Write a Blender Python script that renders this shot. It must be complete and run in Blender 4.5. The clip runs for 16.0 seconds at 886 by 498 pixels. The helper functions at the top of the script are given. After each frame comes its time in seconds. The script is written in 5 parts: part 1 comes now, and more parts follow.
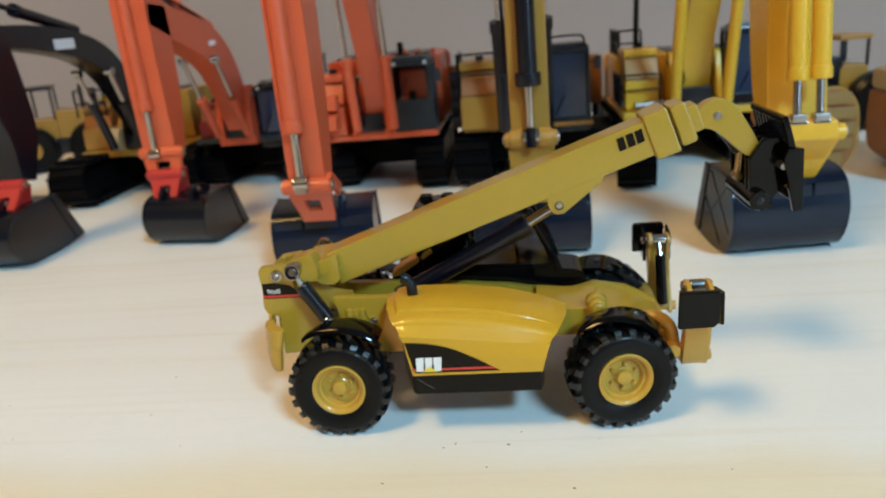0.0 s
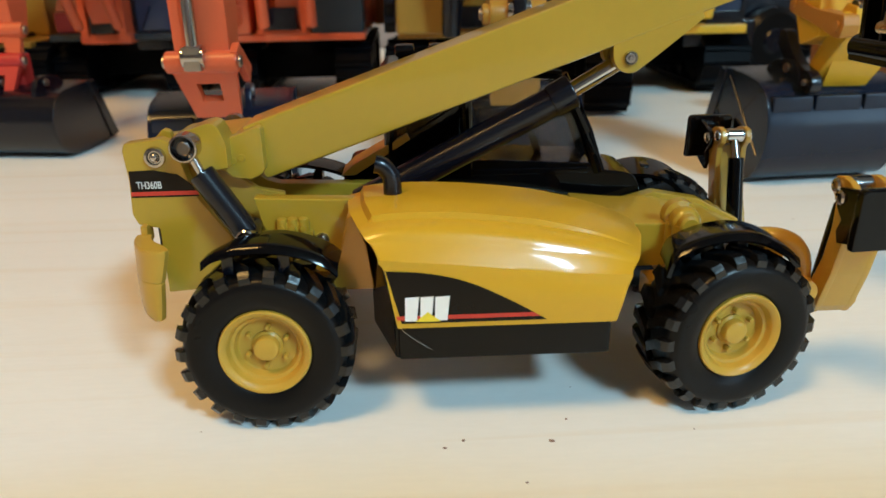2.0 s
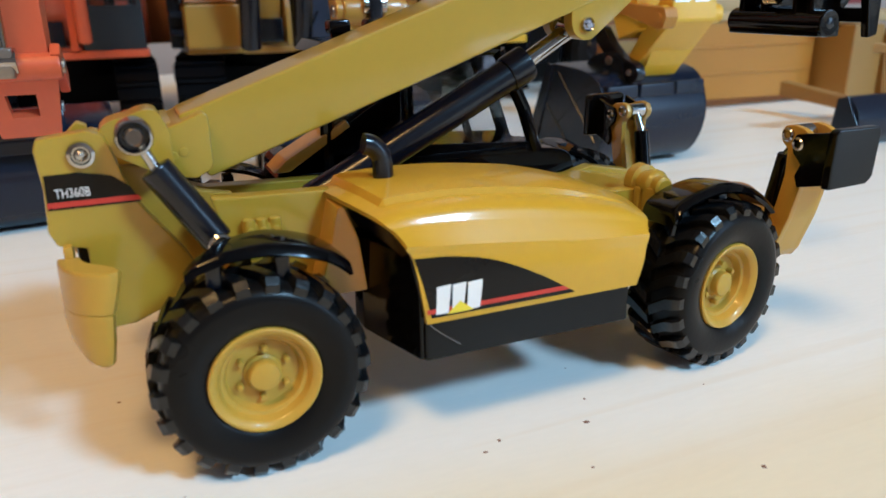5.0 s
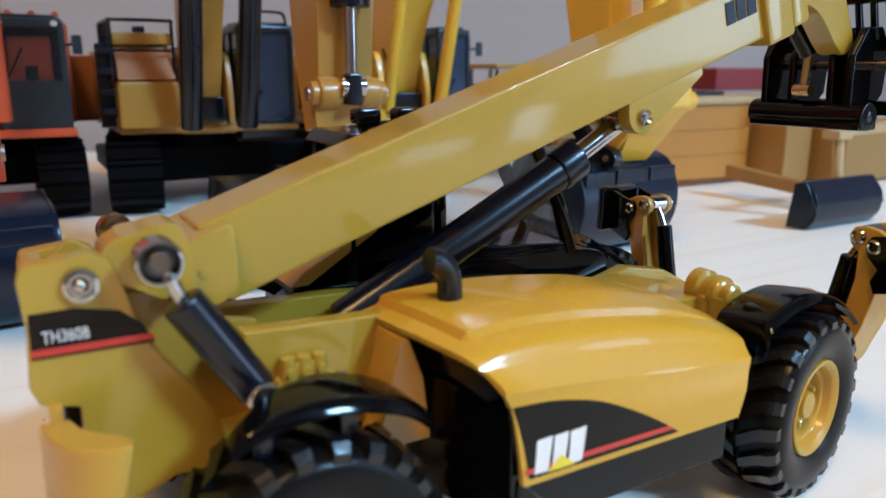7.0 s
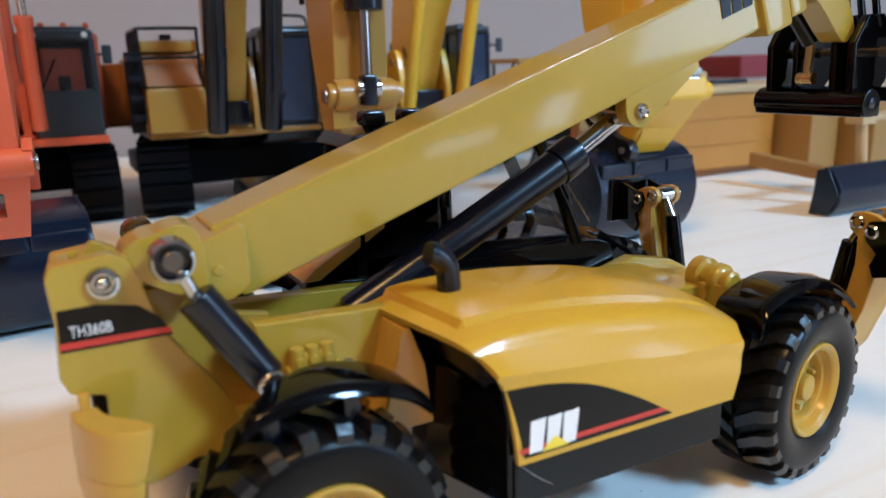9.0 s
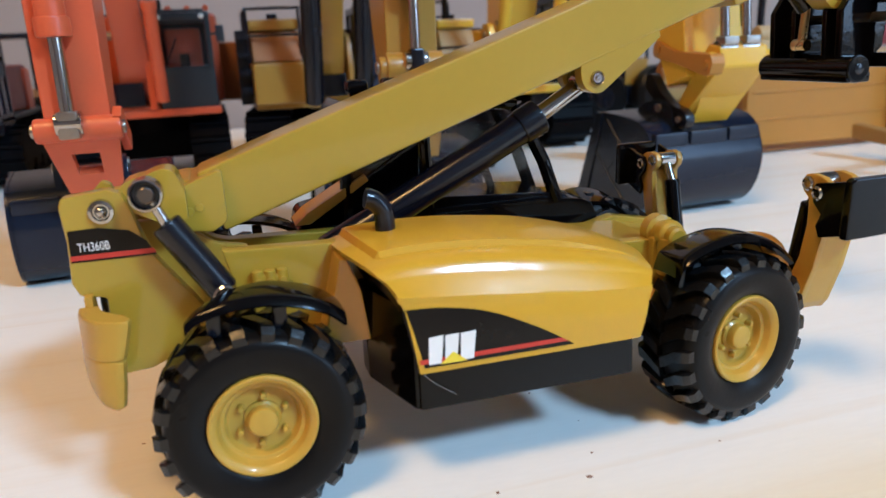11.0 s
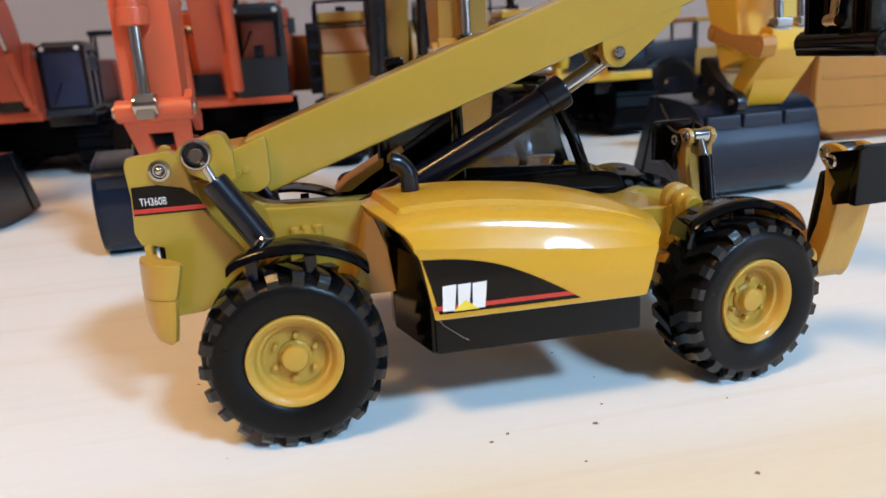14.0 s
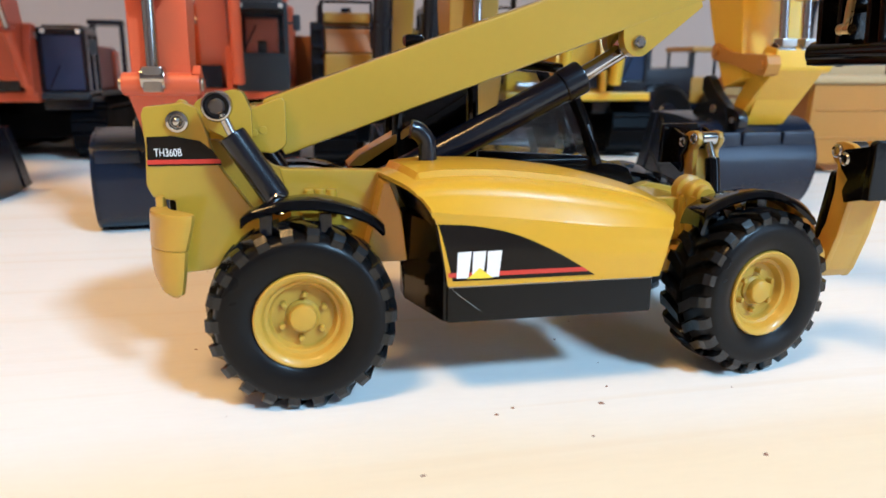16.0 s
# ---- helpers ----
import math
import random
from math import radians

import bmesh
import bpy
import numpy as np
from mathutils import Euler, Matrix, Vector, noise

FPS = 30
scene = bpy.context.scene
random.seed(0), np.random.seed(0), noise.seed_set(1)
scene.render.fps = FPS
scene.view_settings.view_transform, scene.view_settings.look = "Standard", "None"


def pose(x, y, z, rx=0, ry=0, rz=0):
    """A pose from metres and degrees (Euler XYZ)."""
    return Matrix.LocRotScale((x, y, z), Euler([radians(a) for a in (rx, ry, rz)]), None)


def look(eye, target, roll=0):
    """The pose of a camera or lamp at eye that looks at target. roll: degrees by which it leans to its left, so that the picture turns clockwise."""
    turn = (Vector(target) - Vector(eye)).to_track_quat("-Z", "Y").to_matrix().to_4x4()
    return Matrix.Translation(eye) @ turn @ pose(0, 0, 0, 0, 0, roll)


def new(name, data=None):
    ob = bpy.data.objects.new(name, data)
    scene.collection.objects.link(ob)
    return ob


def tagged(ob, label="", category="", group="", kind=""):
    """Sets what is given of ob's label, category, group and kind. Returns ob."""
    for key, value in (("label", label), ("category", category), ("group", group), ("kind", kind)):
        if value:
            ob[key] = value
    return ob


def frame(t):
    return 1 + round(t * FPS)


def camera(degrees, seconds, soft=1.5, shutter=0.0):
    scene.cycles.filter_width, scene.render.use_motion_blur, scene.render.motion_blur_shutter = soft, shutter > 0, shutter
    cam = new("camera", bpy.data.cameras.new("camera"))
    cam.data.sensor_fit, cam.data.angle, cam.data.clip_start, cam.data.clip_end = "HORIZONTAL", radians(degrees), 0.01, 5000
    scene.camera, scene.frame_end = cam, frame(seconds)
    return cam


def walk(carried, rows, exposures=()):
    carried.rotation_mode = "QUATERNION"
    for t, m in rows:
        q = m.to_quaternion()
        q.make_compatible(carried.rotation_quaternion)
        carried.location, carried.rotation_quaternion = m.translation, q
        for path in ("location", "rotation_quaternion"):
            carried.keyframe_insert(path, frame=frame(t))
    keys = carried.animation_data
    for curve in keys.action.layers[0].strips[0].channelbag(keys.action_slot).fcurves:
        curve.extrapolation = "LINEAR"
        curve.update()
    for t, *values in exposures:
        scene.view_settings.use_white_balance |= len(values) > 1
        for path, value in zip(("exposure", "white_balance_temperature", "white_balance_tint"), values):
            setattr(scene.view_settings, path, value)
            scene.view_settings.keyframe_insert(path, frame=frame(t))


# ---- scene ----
cam = camera(61.44, 16.0, soft=1.5)
# seconds, place in metres, heading, tilt and lean in degrees
ROWS = [
    (0.0, 0.044858, -0.151743, 0.093878, 6.601, -17.681, -5.264),
    (0.5, 0.030743, -0.132162, 0.072193, 2.987, -17.765, -3.83),
    (1.0, 0.025179, -0.11876, 0.066884, 0.063, -18.31, -2.166),
    (1.5, 0.023486, -0.104151, 0.061793, -1.063, -17.786, -1.658),
    (2.0, 0.020892, -0.090544, 0.061249, -2.244, -21.006, -0.994),
    (2.5, 0.021204, -0.085926, 0.060126, -3.284, -22.442, -0.308),
    (3.0, 0.020514, -0.084885, 0.059474, -3.86, -22.209, -0.003),
    (3.5, 0.014741, -0.080263, 0.058023, -5.012, -21.637, -0.281),
    (3.7, 0.010338, -0.08088, 0.055662, -7.954, -20.628, -1.173),
    (5.8, -0.016418, -0.057347, 0.052217, -27.426, -16.909, 0.415),
    (6.0, -0.01746, -0.052008, 0.053736, -28.51, -15.545, 0.119),
    (6.5, -0.018234, -0.051187, 0.05338, -30.385, -13.884, 0.384),
    (7.0, -0.018768, -0.052129, 0.053525, -29.863, -13.414, 0.137),
    (7.5, -0.018557, -0.052252, 0.053544, -29.545, -13.04, -0.055),
    (8.0, -0.018673, -0.05259, 0.053563, -29.33, -12.959, -0.202),
    (10.3, -0.012163, -0.066521, 0.055264, -22.963, -14.841, -2.756),
    (10.5, -0.010404, -0.068193, 0.054873, -21.98, -14.846, -2.431),
    (11.0, -0.001032, -0.080526, 0.053441, -16.242, -15.283, -2.761),
    (11.5, 0.003328, -0.087567, 0.053331, -12.403, -15.692, -3.714),
    (12.0, 0.003197, -0.088314, 0.052326, -11.539, -15.798, -4.269),
    (12.5, 0.003804, -0.089424, 0.052302, -10.745, -15.479, -3.881),
    (13.0, 0.003861, -0.090354, 0.051882, -10.409, -14.945, -3.916),
    (13.5, 0.003815, -0.090255, 0.051148, -10.32, -14.965, -3.663),
    (14.0, 0.003913, -0.091342, 0.050399, -10.118, -15.264, -3.498),
    (14.5, 0.003812, -0.092686, 0.048917, -9.834, -15.308, -2.832),
    (15.0, 0.003828, -0.092552, 0.048002, -9.97, -14.8, -2.628),
    (15.5, 0.001635, -0.090603, 0.043861, -11.211, -14.833, -0.475),
    (16.0, -0.000913, -0.091548, 0.043328, -11.691, -13.534, 0.362),
]
from mathutils.bvhtree import BVHTree

# seconds, stops, kelvin, tint
EXPOSURES = [(0.0, -0.54, 5200, -1), (0.5, -0.50, 5220, -2), (1.0, -0.37, 5250, -3), (1.5, -0.39, 5450, -1), (2.0, -0.53, 5650, 0), (3.0, -0.70, 5700, -1), (3.7, -0.60, 5550, 0), (5.8, -0.38, 4950, 8),
             (8.2, -0.33, 4950, 9), (10.3, -0.38, 5100, 11), (12.5, -0.37, 5150, 12), (14.5, -0.30, 5150, 11), (15.5, -0.21, 5150, 10), (16.0, -0.02, 5150, 9)]
walk(cam, [(t, pose(x, y, z, 90 + pitch, 0, yaw) @ pose(0, 0, 0, 0, 0, lean)) for t, x, y, z, yaw, pitch, lean in ROWS],
     exposures=EXPOSURES)
cam.data.dof.use_dof = True
cam.data.dof.focus_distance = 0.118
cam.data.dof.aperture_fstop = 35.0

# ---------------------------------------------------------------- light
world = bpy.data.worlds.new("world")
scene.world = world
world.use_nodes = True
wn, wl = world.node_tree.nodes, world.node_tree.links
sky = wn.new("ShaderNodeTexSky")
sky.sky_type, sky.sun_disc = "NISHITA", False
sky.sun_elevation, sky.sun_rotation = radians(35), radians(120)
wl.new(sky.outputs[0], wn["Background"].inputs[0])
wn["Background"].inputs[1].default_value = 0.12


def area_lamp(name, eye, target, sx, sy, watts, colour):
    data = bpy.data.lights.new(name, "AREA")
    data.shape, data.size, data.size_y, data.energy, data.color = "RECTANGLE", sx, sy, watts, colour
    ob = new(name, data)
    ob.matrix_world = look(eye, target)
    return ob


# daylight in the window's opening, and the ceiling lamps: one white, one warm
area_lamp("cool_area_light", (1.50, -1.33, 0.44), (0.5, -1.33, 0.44), 0.54, 0.80, 8.0, (0.62, 0.82, 1.0))
# added low lamp, so that the boom's side reflects a bright patch
area_lamp("cool_area_light", (1.50, -1.955, -0.28), (0.5, -1.955, -0.28), 0.20, 0.48, 1.9, (0.72, 0.84, 1.0))
# added dim lamp, for the pale lavender reflection on the boom
area_lamp("cool_area_light", (1.30, -2.29, -0.36), (1.30, -1.3, -0.36), 0.32, 0.40, 1.6, (0.84, 0.86, 1.0))
area_lamp("ceiling_lamp_light", (0.85, -1.40, 1.40), (0.3, -0.5, 0.0), 0.36, 0.36, 80.0, (0.62, 0.87, 1.0))
area_lamp("ceiling_lamp_light", (-0.50, -0.55, 1.40), (-0.4, -0.4, 0.0), 0.40, 0.40, 25.0, (1.0, 0.53, 0.15))


# ---------------------------------------------------------------- materials
def material(name, colour, rough=0.5, metal=0.0, vary=0.08, grain=0.04, scale=60.0, fine=900.0, bump=0.02, coat=0.0, spec=0.5, streak=None, coat_rough=0.035):
    """Colour varied at two scales, with fine relief."""
    m = bpy.data.materials.new(name)
    m.use_nodes = True
    n, l = m.node_tree.nodes, m.node_tree.links
    b = n["Principled BSDF"]
    geo = n.new("ShaderNodeTexCoord")
    mp = n.new("ShaderNodeMapping")
    if streak:
        mp.inputs["Scale"].default_value = streak
    l.new(geo.outputs["Object"], mp.inputs[0])
    big, small = n.new("ShaderNodeTexNoise"), n.new("ShaderNodeTexNoise")
    big.inputs["Scale"].default_value, small.inputs["Scale"].default_value = scale, fine
    big.inputs["Detail"].default_value = 5
    l.new(mp.outputs[0], big.inputs["Vector"])
    l.new(mp.outputs[0], small.inputs["Vector"])
    value = n.new("ShaderNodeMath")
    value.operation = "MULTIPLY_ADD"
    l.new(big.outputs[0], value.inputs[0])
    value.inputs[1].default_value, value.inputs[2].default_value = 2 * vary, 1 - vary
    value2 = n.new("ShaderNodeMath")
    value2.operation = "MULTIPLY_ADD"
    l.new(small.outputs[0], value2.inputs[0])
    value2.inputs[1].default_value = 2 * grain
    add = n.new("ShaderNodeMath")
    add.operation = "SUBTRACT"
    l.new(value.outputs[0], add.inputs[0])
    add.inputs[1].default_value = grain
    l.new(add.outputs[0], value2.inputs[2])
    mix = n.new("ShaderNodeVectorMath")
    mix.operation = "SCALE"
    mix.inputs[0].default_value = colour
    l.new(value2.outputs[0], mix.inputs["Scale"])
    l.new(mix.outputs[0], b.inputs["Base Color"])
    rr = n.new("ShaderNodeMath")
    rr.operation = "MULTIPLY_ADD"
    l.new(big.outputs[0], rr.inputs[0])
    rr.inputs[1].default_value, rr.inputs[2].default_value = 0.16, max(rough - 0.08, 0.02)
    l.new(rr.outputs[0], b.inputs["Roughness"])
    b.inputs["Metallic"].default_value = metal
    b.inputs["Specular IOR Level"].default_value = spec
    b.inputs["Coat Weight"].default_value = coat
    b.inputs["Coat Roughness"].default_value = coat_rough
    if bump:
        bp = n.new("ShaderNodeBump")
        bp.inputs["Strength"].default_value, bp.inputs["Distance"].default_value = bump, 0.0004
        l.new(small.outputs[0], bp.inputs["Height"])
        l.new(bp.outputs[0], b.inputs["Normal"])
    return m


def glass_material(name, colour, rough=0.03):
    m = bpy.data.materials.new(name)
    m.use_nodes = True
    b = m.node_tree.nodes["Principled BSDF"]
    b.inputs["Base Color"].default_value = (*colour, 1)
    b.inputs["Transmission Weight"].default_value = 1.0
    b.inputs["Roughness"].default_value, b.inputs["IOR"].default_value = rough, 1.35
    return m


# HOOD and CHASSIS differ because the light's mix is put into their yellows
HOOD = material("hood_yellow_paint", (0.56, 0.318, 0.013), 0.34, vary=0.05, grain=0.02, scale=70, coat=0.5, bump=0.01, spec=0.25, coat_rough=0.085)
RIM = material("wheel_yellow_paint", (0.47, 0.282, 0.034), 0.36, vary=0.06, grain=0.03, scale=80, coat=0.3, bump=0.01, spec=0.25)
CHASSIS = material("mustard_paint", (0.40, 0.260, 0.018), 0.40, vary=0.06, grain=0.03, scale=80, coat=0.8, bump=0.01, spec=0.3, coat_rough=0.08)
ARM = material("ochre_paint", (0.50, 0.275, 0.025), 0.36, vary=0.06, grain=0.03, scale=80, coat=0.5, bump=0.015)
BLACK = material("gloss_black_plastic", (0.0022, 0.0020, 0.0024), 0.09, vary=0.2, grain=0.05, bump=0.05, fine=700.0, spec=0.26)
SATIN = material("satin_black_metal", (0.0038, 0.0042, 0.0080), 0.24, vary=0.2, grain=0.1, bump=0.02, spec=0.5)
RUBBER = material("tyre_rubber", (0.006, 0.0055, 0.0055), 0.29, vary=0.25, grain=0.15, bump=0.05, fine=1500, spec=0.16)
TREAD = material("glossy_tread_rubber", (0.006, 0.006, 0.0065), 0.26, vary=0.3, grain=0.25, bump=0.16, fine=1300, spec=0.5)
CHROME = material("chrome", (0.50, 0.475, 0.45), 0.13, metal=1.0, vary=0.05, grain=0.02, bump=0.01)
BRASS = material("brass", (0.62, 0.42, 0.17), 0.28, metal=1.0, vary=0.08, grain=0.04, bump=0.02)
DARKSTEEL = material("dark_steel", (0.15, 0.13, 0.12), 0.32, metal=1.0, vary=0.2, grain=0.1, bump=0.04)
STEEL = material("worn_steel", (0.42, 0.38, 0.34), 0.34, metal=1.0, vary=0.15, grain=0.1, bump=0.04)
DECAL = material("decal_black", (0.008, 0.0055, 0.004), 0.25, vary=0.12, grain=0.05, spec=0.2, bump=0.005)
WHITE = material("decal_white", (0.80, 0.78, 0.75), 0.4, vary=0.03, grain=0.02, bump=0.005)
RED = material("decal_red", (0.50, 0.035, 0.02), 0.4, vary=0.05, grain=0.02, bump=0.005)
LEMON = material("decal_yellow", (0.80, 0.62, 0.03), 0.4, vary=0.03, grain=0.02, bump=0.005)
ORANGE = material("orange_paint", (0.60, 0.102, 0.032), 0.40, vary=0.10, grain=0.04, scale=40, coat=0.15, bump=0.02)
COUPLER = material("red_paint", (0.45, 0.022, 0.018), 0.4, vary=0.10, grain=0.04, coat=0.2, bump=0.02)
MAROON = material("maroon_paint", (0.20, 0.016, 0.018), 0.45, vary=0.10, grain=0.04, bump=0.02)
BRIGHT = material("bright_yellow_paint", (0.70, 0.41, 0.014), 0.38, vary=0.06, grain=0.03, scale=40, coat=0.2, bump=0.02)
AMBER = material("amber_yellow_paint", (0.37, 0.195, 0.024), 0.36, vary=0.10, grain=0.04, scale=40, coat=0.15, bump=0.02)
GREY = material("dark_grey_metal", (0.007, 0.011, 0.024), 0.20, spec=0.35, vary=0.15, grain=0.08, scale=50, bump=0.05)
TRACK = material("dark_track_metal", (0.003, 0.003, 0.004), 0.45, vary=0.25, grain=0.12, scale=60, bump=0.04, spec=0.06)
CABGREY = material("cab_grey_paint", (0.022, 0.028, 0.034), 0.40, vary=0.12, grain=0.05, bump=0.02)
TAN = material("tan_painted_metal", (0.30, 0.165, 0.038), 0.48, vary=0.10, grain=0.05, scale=30, bump=0.03)
OCHRE = material("ochre_painted_metal", (0.42, 0.185, 0.020), 0.5, vary=0.12, grain=0.06, scale=30, bump=0.03)
RUST = material("rust_brown_paint", (0.30, 0.115, 0.025), 0.55, vary=0.18, grain=0.08, scale=40, bump=0.04)
CREAM = material("cream_paint", (0.46, 0.33, 0.16), 0.5, vary=0.08, grain=0.05, scale=30, bump=0.02)
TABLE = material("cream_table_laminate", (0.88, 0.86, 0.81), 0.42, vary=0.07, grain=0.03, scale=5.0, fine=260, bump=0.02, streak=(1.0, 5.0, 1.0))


def warm_lit(m, y0, y1, tint):
    """Paints a warm-lit strip along the table's front into its colour, uneven border."""
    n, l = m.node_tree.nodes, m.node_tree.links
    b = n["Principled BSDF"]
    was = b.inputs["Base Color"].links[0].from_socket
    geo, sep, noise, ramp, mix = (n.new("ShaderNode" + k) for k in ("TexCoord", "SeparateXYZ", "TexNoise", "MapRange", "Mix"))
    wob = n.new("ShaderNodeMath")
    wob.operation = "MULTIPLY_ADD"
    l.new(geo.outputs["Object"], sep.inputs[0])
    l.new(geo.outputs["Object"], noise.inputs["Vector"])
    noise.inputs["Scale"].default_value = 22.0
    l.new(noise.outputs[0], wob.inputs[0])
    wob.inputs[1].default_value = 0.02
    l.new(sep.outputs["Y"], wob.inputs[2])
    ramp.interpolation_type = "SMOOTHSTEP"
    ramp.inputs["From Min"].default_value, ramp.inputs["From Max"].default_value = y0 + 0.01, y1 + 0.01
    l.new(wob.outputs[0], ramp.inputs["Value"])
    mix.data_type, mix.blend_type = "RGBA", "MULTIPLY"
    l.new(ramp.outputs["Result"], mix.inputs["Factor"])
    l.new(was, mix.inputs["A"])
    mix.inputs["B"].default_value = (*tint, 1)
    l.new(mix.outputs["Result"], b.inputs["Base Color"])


warm_lit(TABLE, -0.001, -0.022, (0.95, 0.865, 0.68))


def grained(m, tint):
    """Faint wood grain that shows through the table's paint: long thin streaks and a few broad ones."""
    n, l = m.node_tree.nodes, m.node_tree.links
    b = n["Principled BSDF"]
    was = b.inputs["Base Color"].links[0].from_socket
    geo = n.new("ShaderNodeTexCoord")
    total = None
    for squeeze, wide, low, high, share in (((5.0, 210.0, 1.0), 1.0, 0.56, 0.74, 0.55), ((2.2, 46.0, 1.0), 1.0, 0.54, 0.80, 0.5)):
        mp, noise, ramp, mul = (n.new("ShaderNode" + k) for k in ("Mapping", "TexNoise", "MapRange", "Math"))
        mp.inputs["Scale"].default_value = squeeze
        mp.inputs["Rotation"].default_value = (0, 0, radians(2.5))
        l.new(geo.outputs["Object"], mp.inputs[0])
        l.new(mp.outputs[0], noise.inputs["Vector"])
        noise.inputs["Scale"].default_value, noise.inputs["Detail"].default_value = wide, 4
        noise.inputs["Distortion"].default_value = 0.6
        ramp.inputs["From Min"].default_value, ramp.inputs["From Max"].default_value = low, high
        l.new(noise.outputs[0], ramp.inputs["Value"])
        mul.operation = "MULTIPLY"
        l.new(ramp.outputs["Result"], mul.inputs[0])
        mul.inputs[1].default_value = share
        if total is None:
            total = mul.outputs[0]
        else:
            add = n.new("ShaderNodeMath")
            add.operation, add.use_clamp = "ADD", True
            l.new(total, add.inputs[0])
            l.new(mul.outputs[0], add.inputs[1])
            total = add.outputs[0]
    mix = n.new("ShaderNodeMix")
    mix.data_type, mix.blend_type = "RGBA", "MULTIPLY"
    l.new(total, mix.inputs["Factor"])
    l.new(was, mix.inputs["A"])
    mix.inputs["B"].default_value = (*tint, 1)
    l.new(mix.outputs["Result"], b.inputs["Base Color"])


grained(TABLE, (0.93, 0.86, 0.76))
WALL = material("painted_plaster", (0.36, 0.29, 0.255), 0.85, vary=0.05, grain=0.03, scale=3.0, fine=300, bump=0.05)
CEIL = material("ceiling_plaster", (0.38, 0.355, 0.325), 0.9, vary=0.04, grain=0.02, scale=3.0, fine=300, bump=0.05)
FLOORM = material("floor_wood", (0.10, 0.07, 0.045), 0.5, vary=0.2, grain=0.1, scale=4.0, fine=90, streak=(1, 8, 1))
OAK = material("oak_board", (0.45, 0.27, 0.10), 0.5, vary=0.15, grain=0.08, scale=6.0, fine=160, streak=(1, 9, 9))
DIRT = material("dust_speck", (0.26, 0.15, 0.10), 0.9)
GLASS = glass_material("tinted_cab_glass", (0.10, 0.11, 0.13))
CLEAR = glass_material("clear_cab_glass", (0.85, 0.85, 0.87))
PANE = glass_material("window_glass", (0.96, 0.98, 1.0), 0.0)
# opaque pane; the sky's blue reflection is put into its colour
BLUEPANE = material("sky_tinted_pane", (0.024, 0.036, 0.070), 0.12, vary=0.5, grain=0.02, scale=50, coat=0.15)
BEAD = material("lamp_lens", (0.75, 0.70, 0.62), 0.2, vary=0.05)


# ---------------------------------------------------------------- mesh helpers (millimetres)
def mesh():
    return bmesh.new()


def bevelled(bm, geom, width, segments=2):
    if width > 0:
        edges = [e for e in geom if isinstance(e, bmesh.types.BMEdge)]
        bmesh.ops.bevel(bm, geom=edges, offset=width, offset_type="OFFSET", segments=segments, profile=0.5, affect="EDGES", clamp_overlap=True)


def box(bm, x0, x1, y0, y1, z0, z1, bevel=0.3, m=None):
    r = bmesh.ops.create_cube(bm, size=1.0)
    vs = r["verts"]
    for v in vs:
        v.co = Vector(((x0 + x1) / 2 + v.co.x * (x1 - x0), (y0 + y1) / 2 + v.co.y * (y1 - y0), (z0 + z1) / 2 + v.co.z * (z1 - z0)))
        if m is not None:
            v.co = m @ v.co
    bevelled(bm, list({e for v in vs for e in v.link_edges}), bevel)
    return bm


def prism(bm, pts, y0, y1, bevel=0.3, axes="xzy", m=None):
    """A polygon in the plane of the first two axes, carried along the third from y0 to y1."""
    k = ["xyz".index(a) for a in axes]
    rings = []
    for y in (y0, y1):
        ring = []
        for a, b in pts:
            co = [0, 0, 0]
            co[k[0]], co[k[1]], co[k[2]] = a, b, y
            co = Vector(co)
            ring.append(bm.verts.new(m @ co if m is not None else co))
        rings.append(ring)
    n = len(pts)
    faces = [bm.faces.new(rings[0]), bm.faces.new(rings[1][::-1])]
    for i in range(n):
        faces.append(bm.faces.new((rings[0][i], rings[1][i], rings[1][(i + 1) % n], rings[0][(i + 1) % n])))
    bmesh.ops.recalc_face_normals(bm, faces=faces)
    bevelled(bm, list({e for f in faces for e in f.edges}), bevel)
    return bm


def rod(bm, p, q, r, r2=None, seg=20, bevel=0.0):
    """A round bar from p to q."""
    p, q = Vector(p), Vector(q)
    d = q - p
    m = Matrix.Translation((p + q) / 2) @ d.to_track_quat("Z", "Y").to_matrix().to_4x4()
    made = bmesh.ops.create_cone(bm, cap_ends=True, segments=seg, radius1=r, radius2=r if r2 is None else r2, depth=d.length, matrix=m)
    if bevel:
        es = [e for e in {e for v in made["verts"] for e in v.link_edges} if any(len(f.verts) > 4 for f in e.link_faces)]
        bevelled(bm, es, bevel)
    return bm


def lathe(bm, profile, centre, axis="y", seg=32):
    """A closed profile of (radius, along) turned about an axis through centre."""
    rings = []
    for i in range(seg):
        a = 2 * math.pi * i / seg
        ring = []
        for r, h in profile:
            u, v = r * math.cos(a), r * math.sin(a)
            co = {"y": (u, h, v), "z": (u, v, h), "x": (h, u, v)}[axis]
            ring.append(bm.verts.new(Vector(centre) + Vector(co)))
        rings.append(ring)
    n = len(profile)
    faces = []
    for i in range(seg):
        a, b = rings[i], rings[(i + 1) % seg]
        for j in range(n - 1):
            faces.append(bm.faces.new((a[j], a[j + 1], b[j + 1], b[j])))
    bmesh.ops.remove_doubles(bm, verts=[v for r in rings for v in r], dist=0.0005)
    bmesh.ops.recalc_face_normals(bm, faces=bm.faces[:])
    return bm


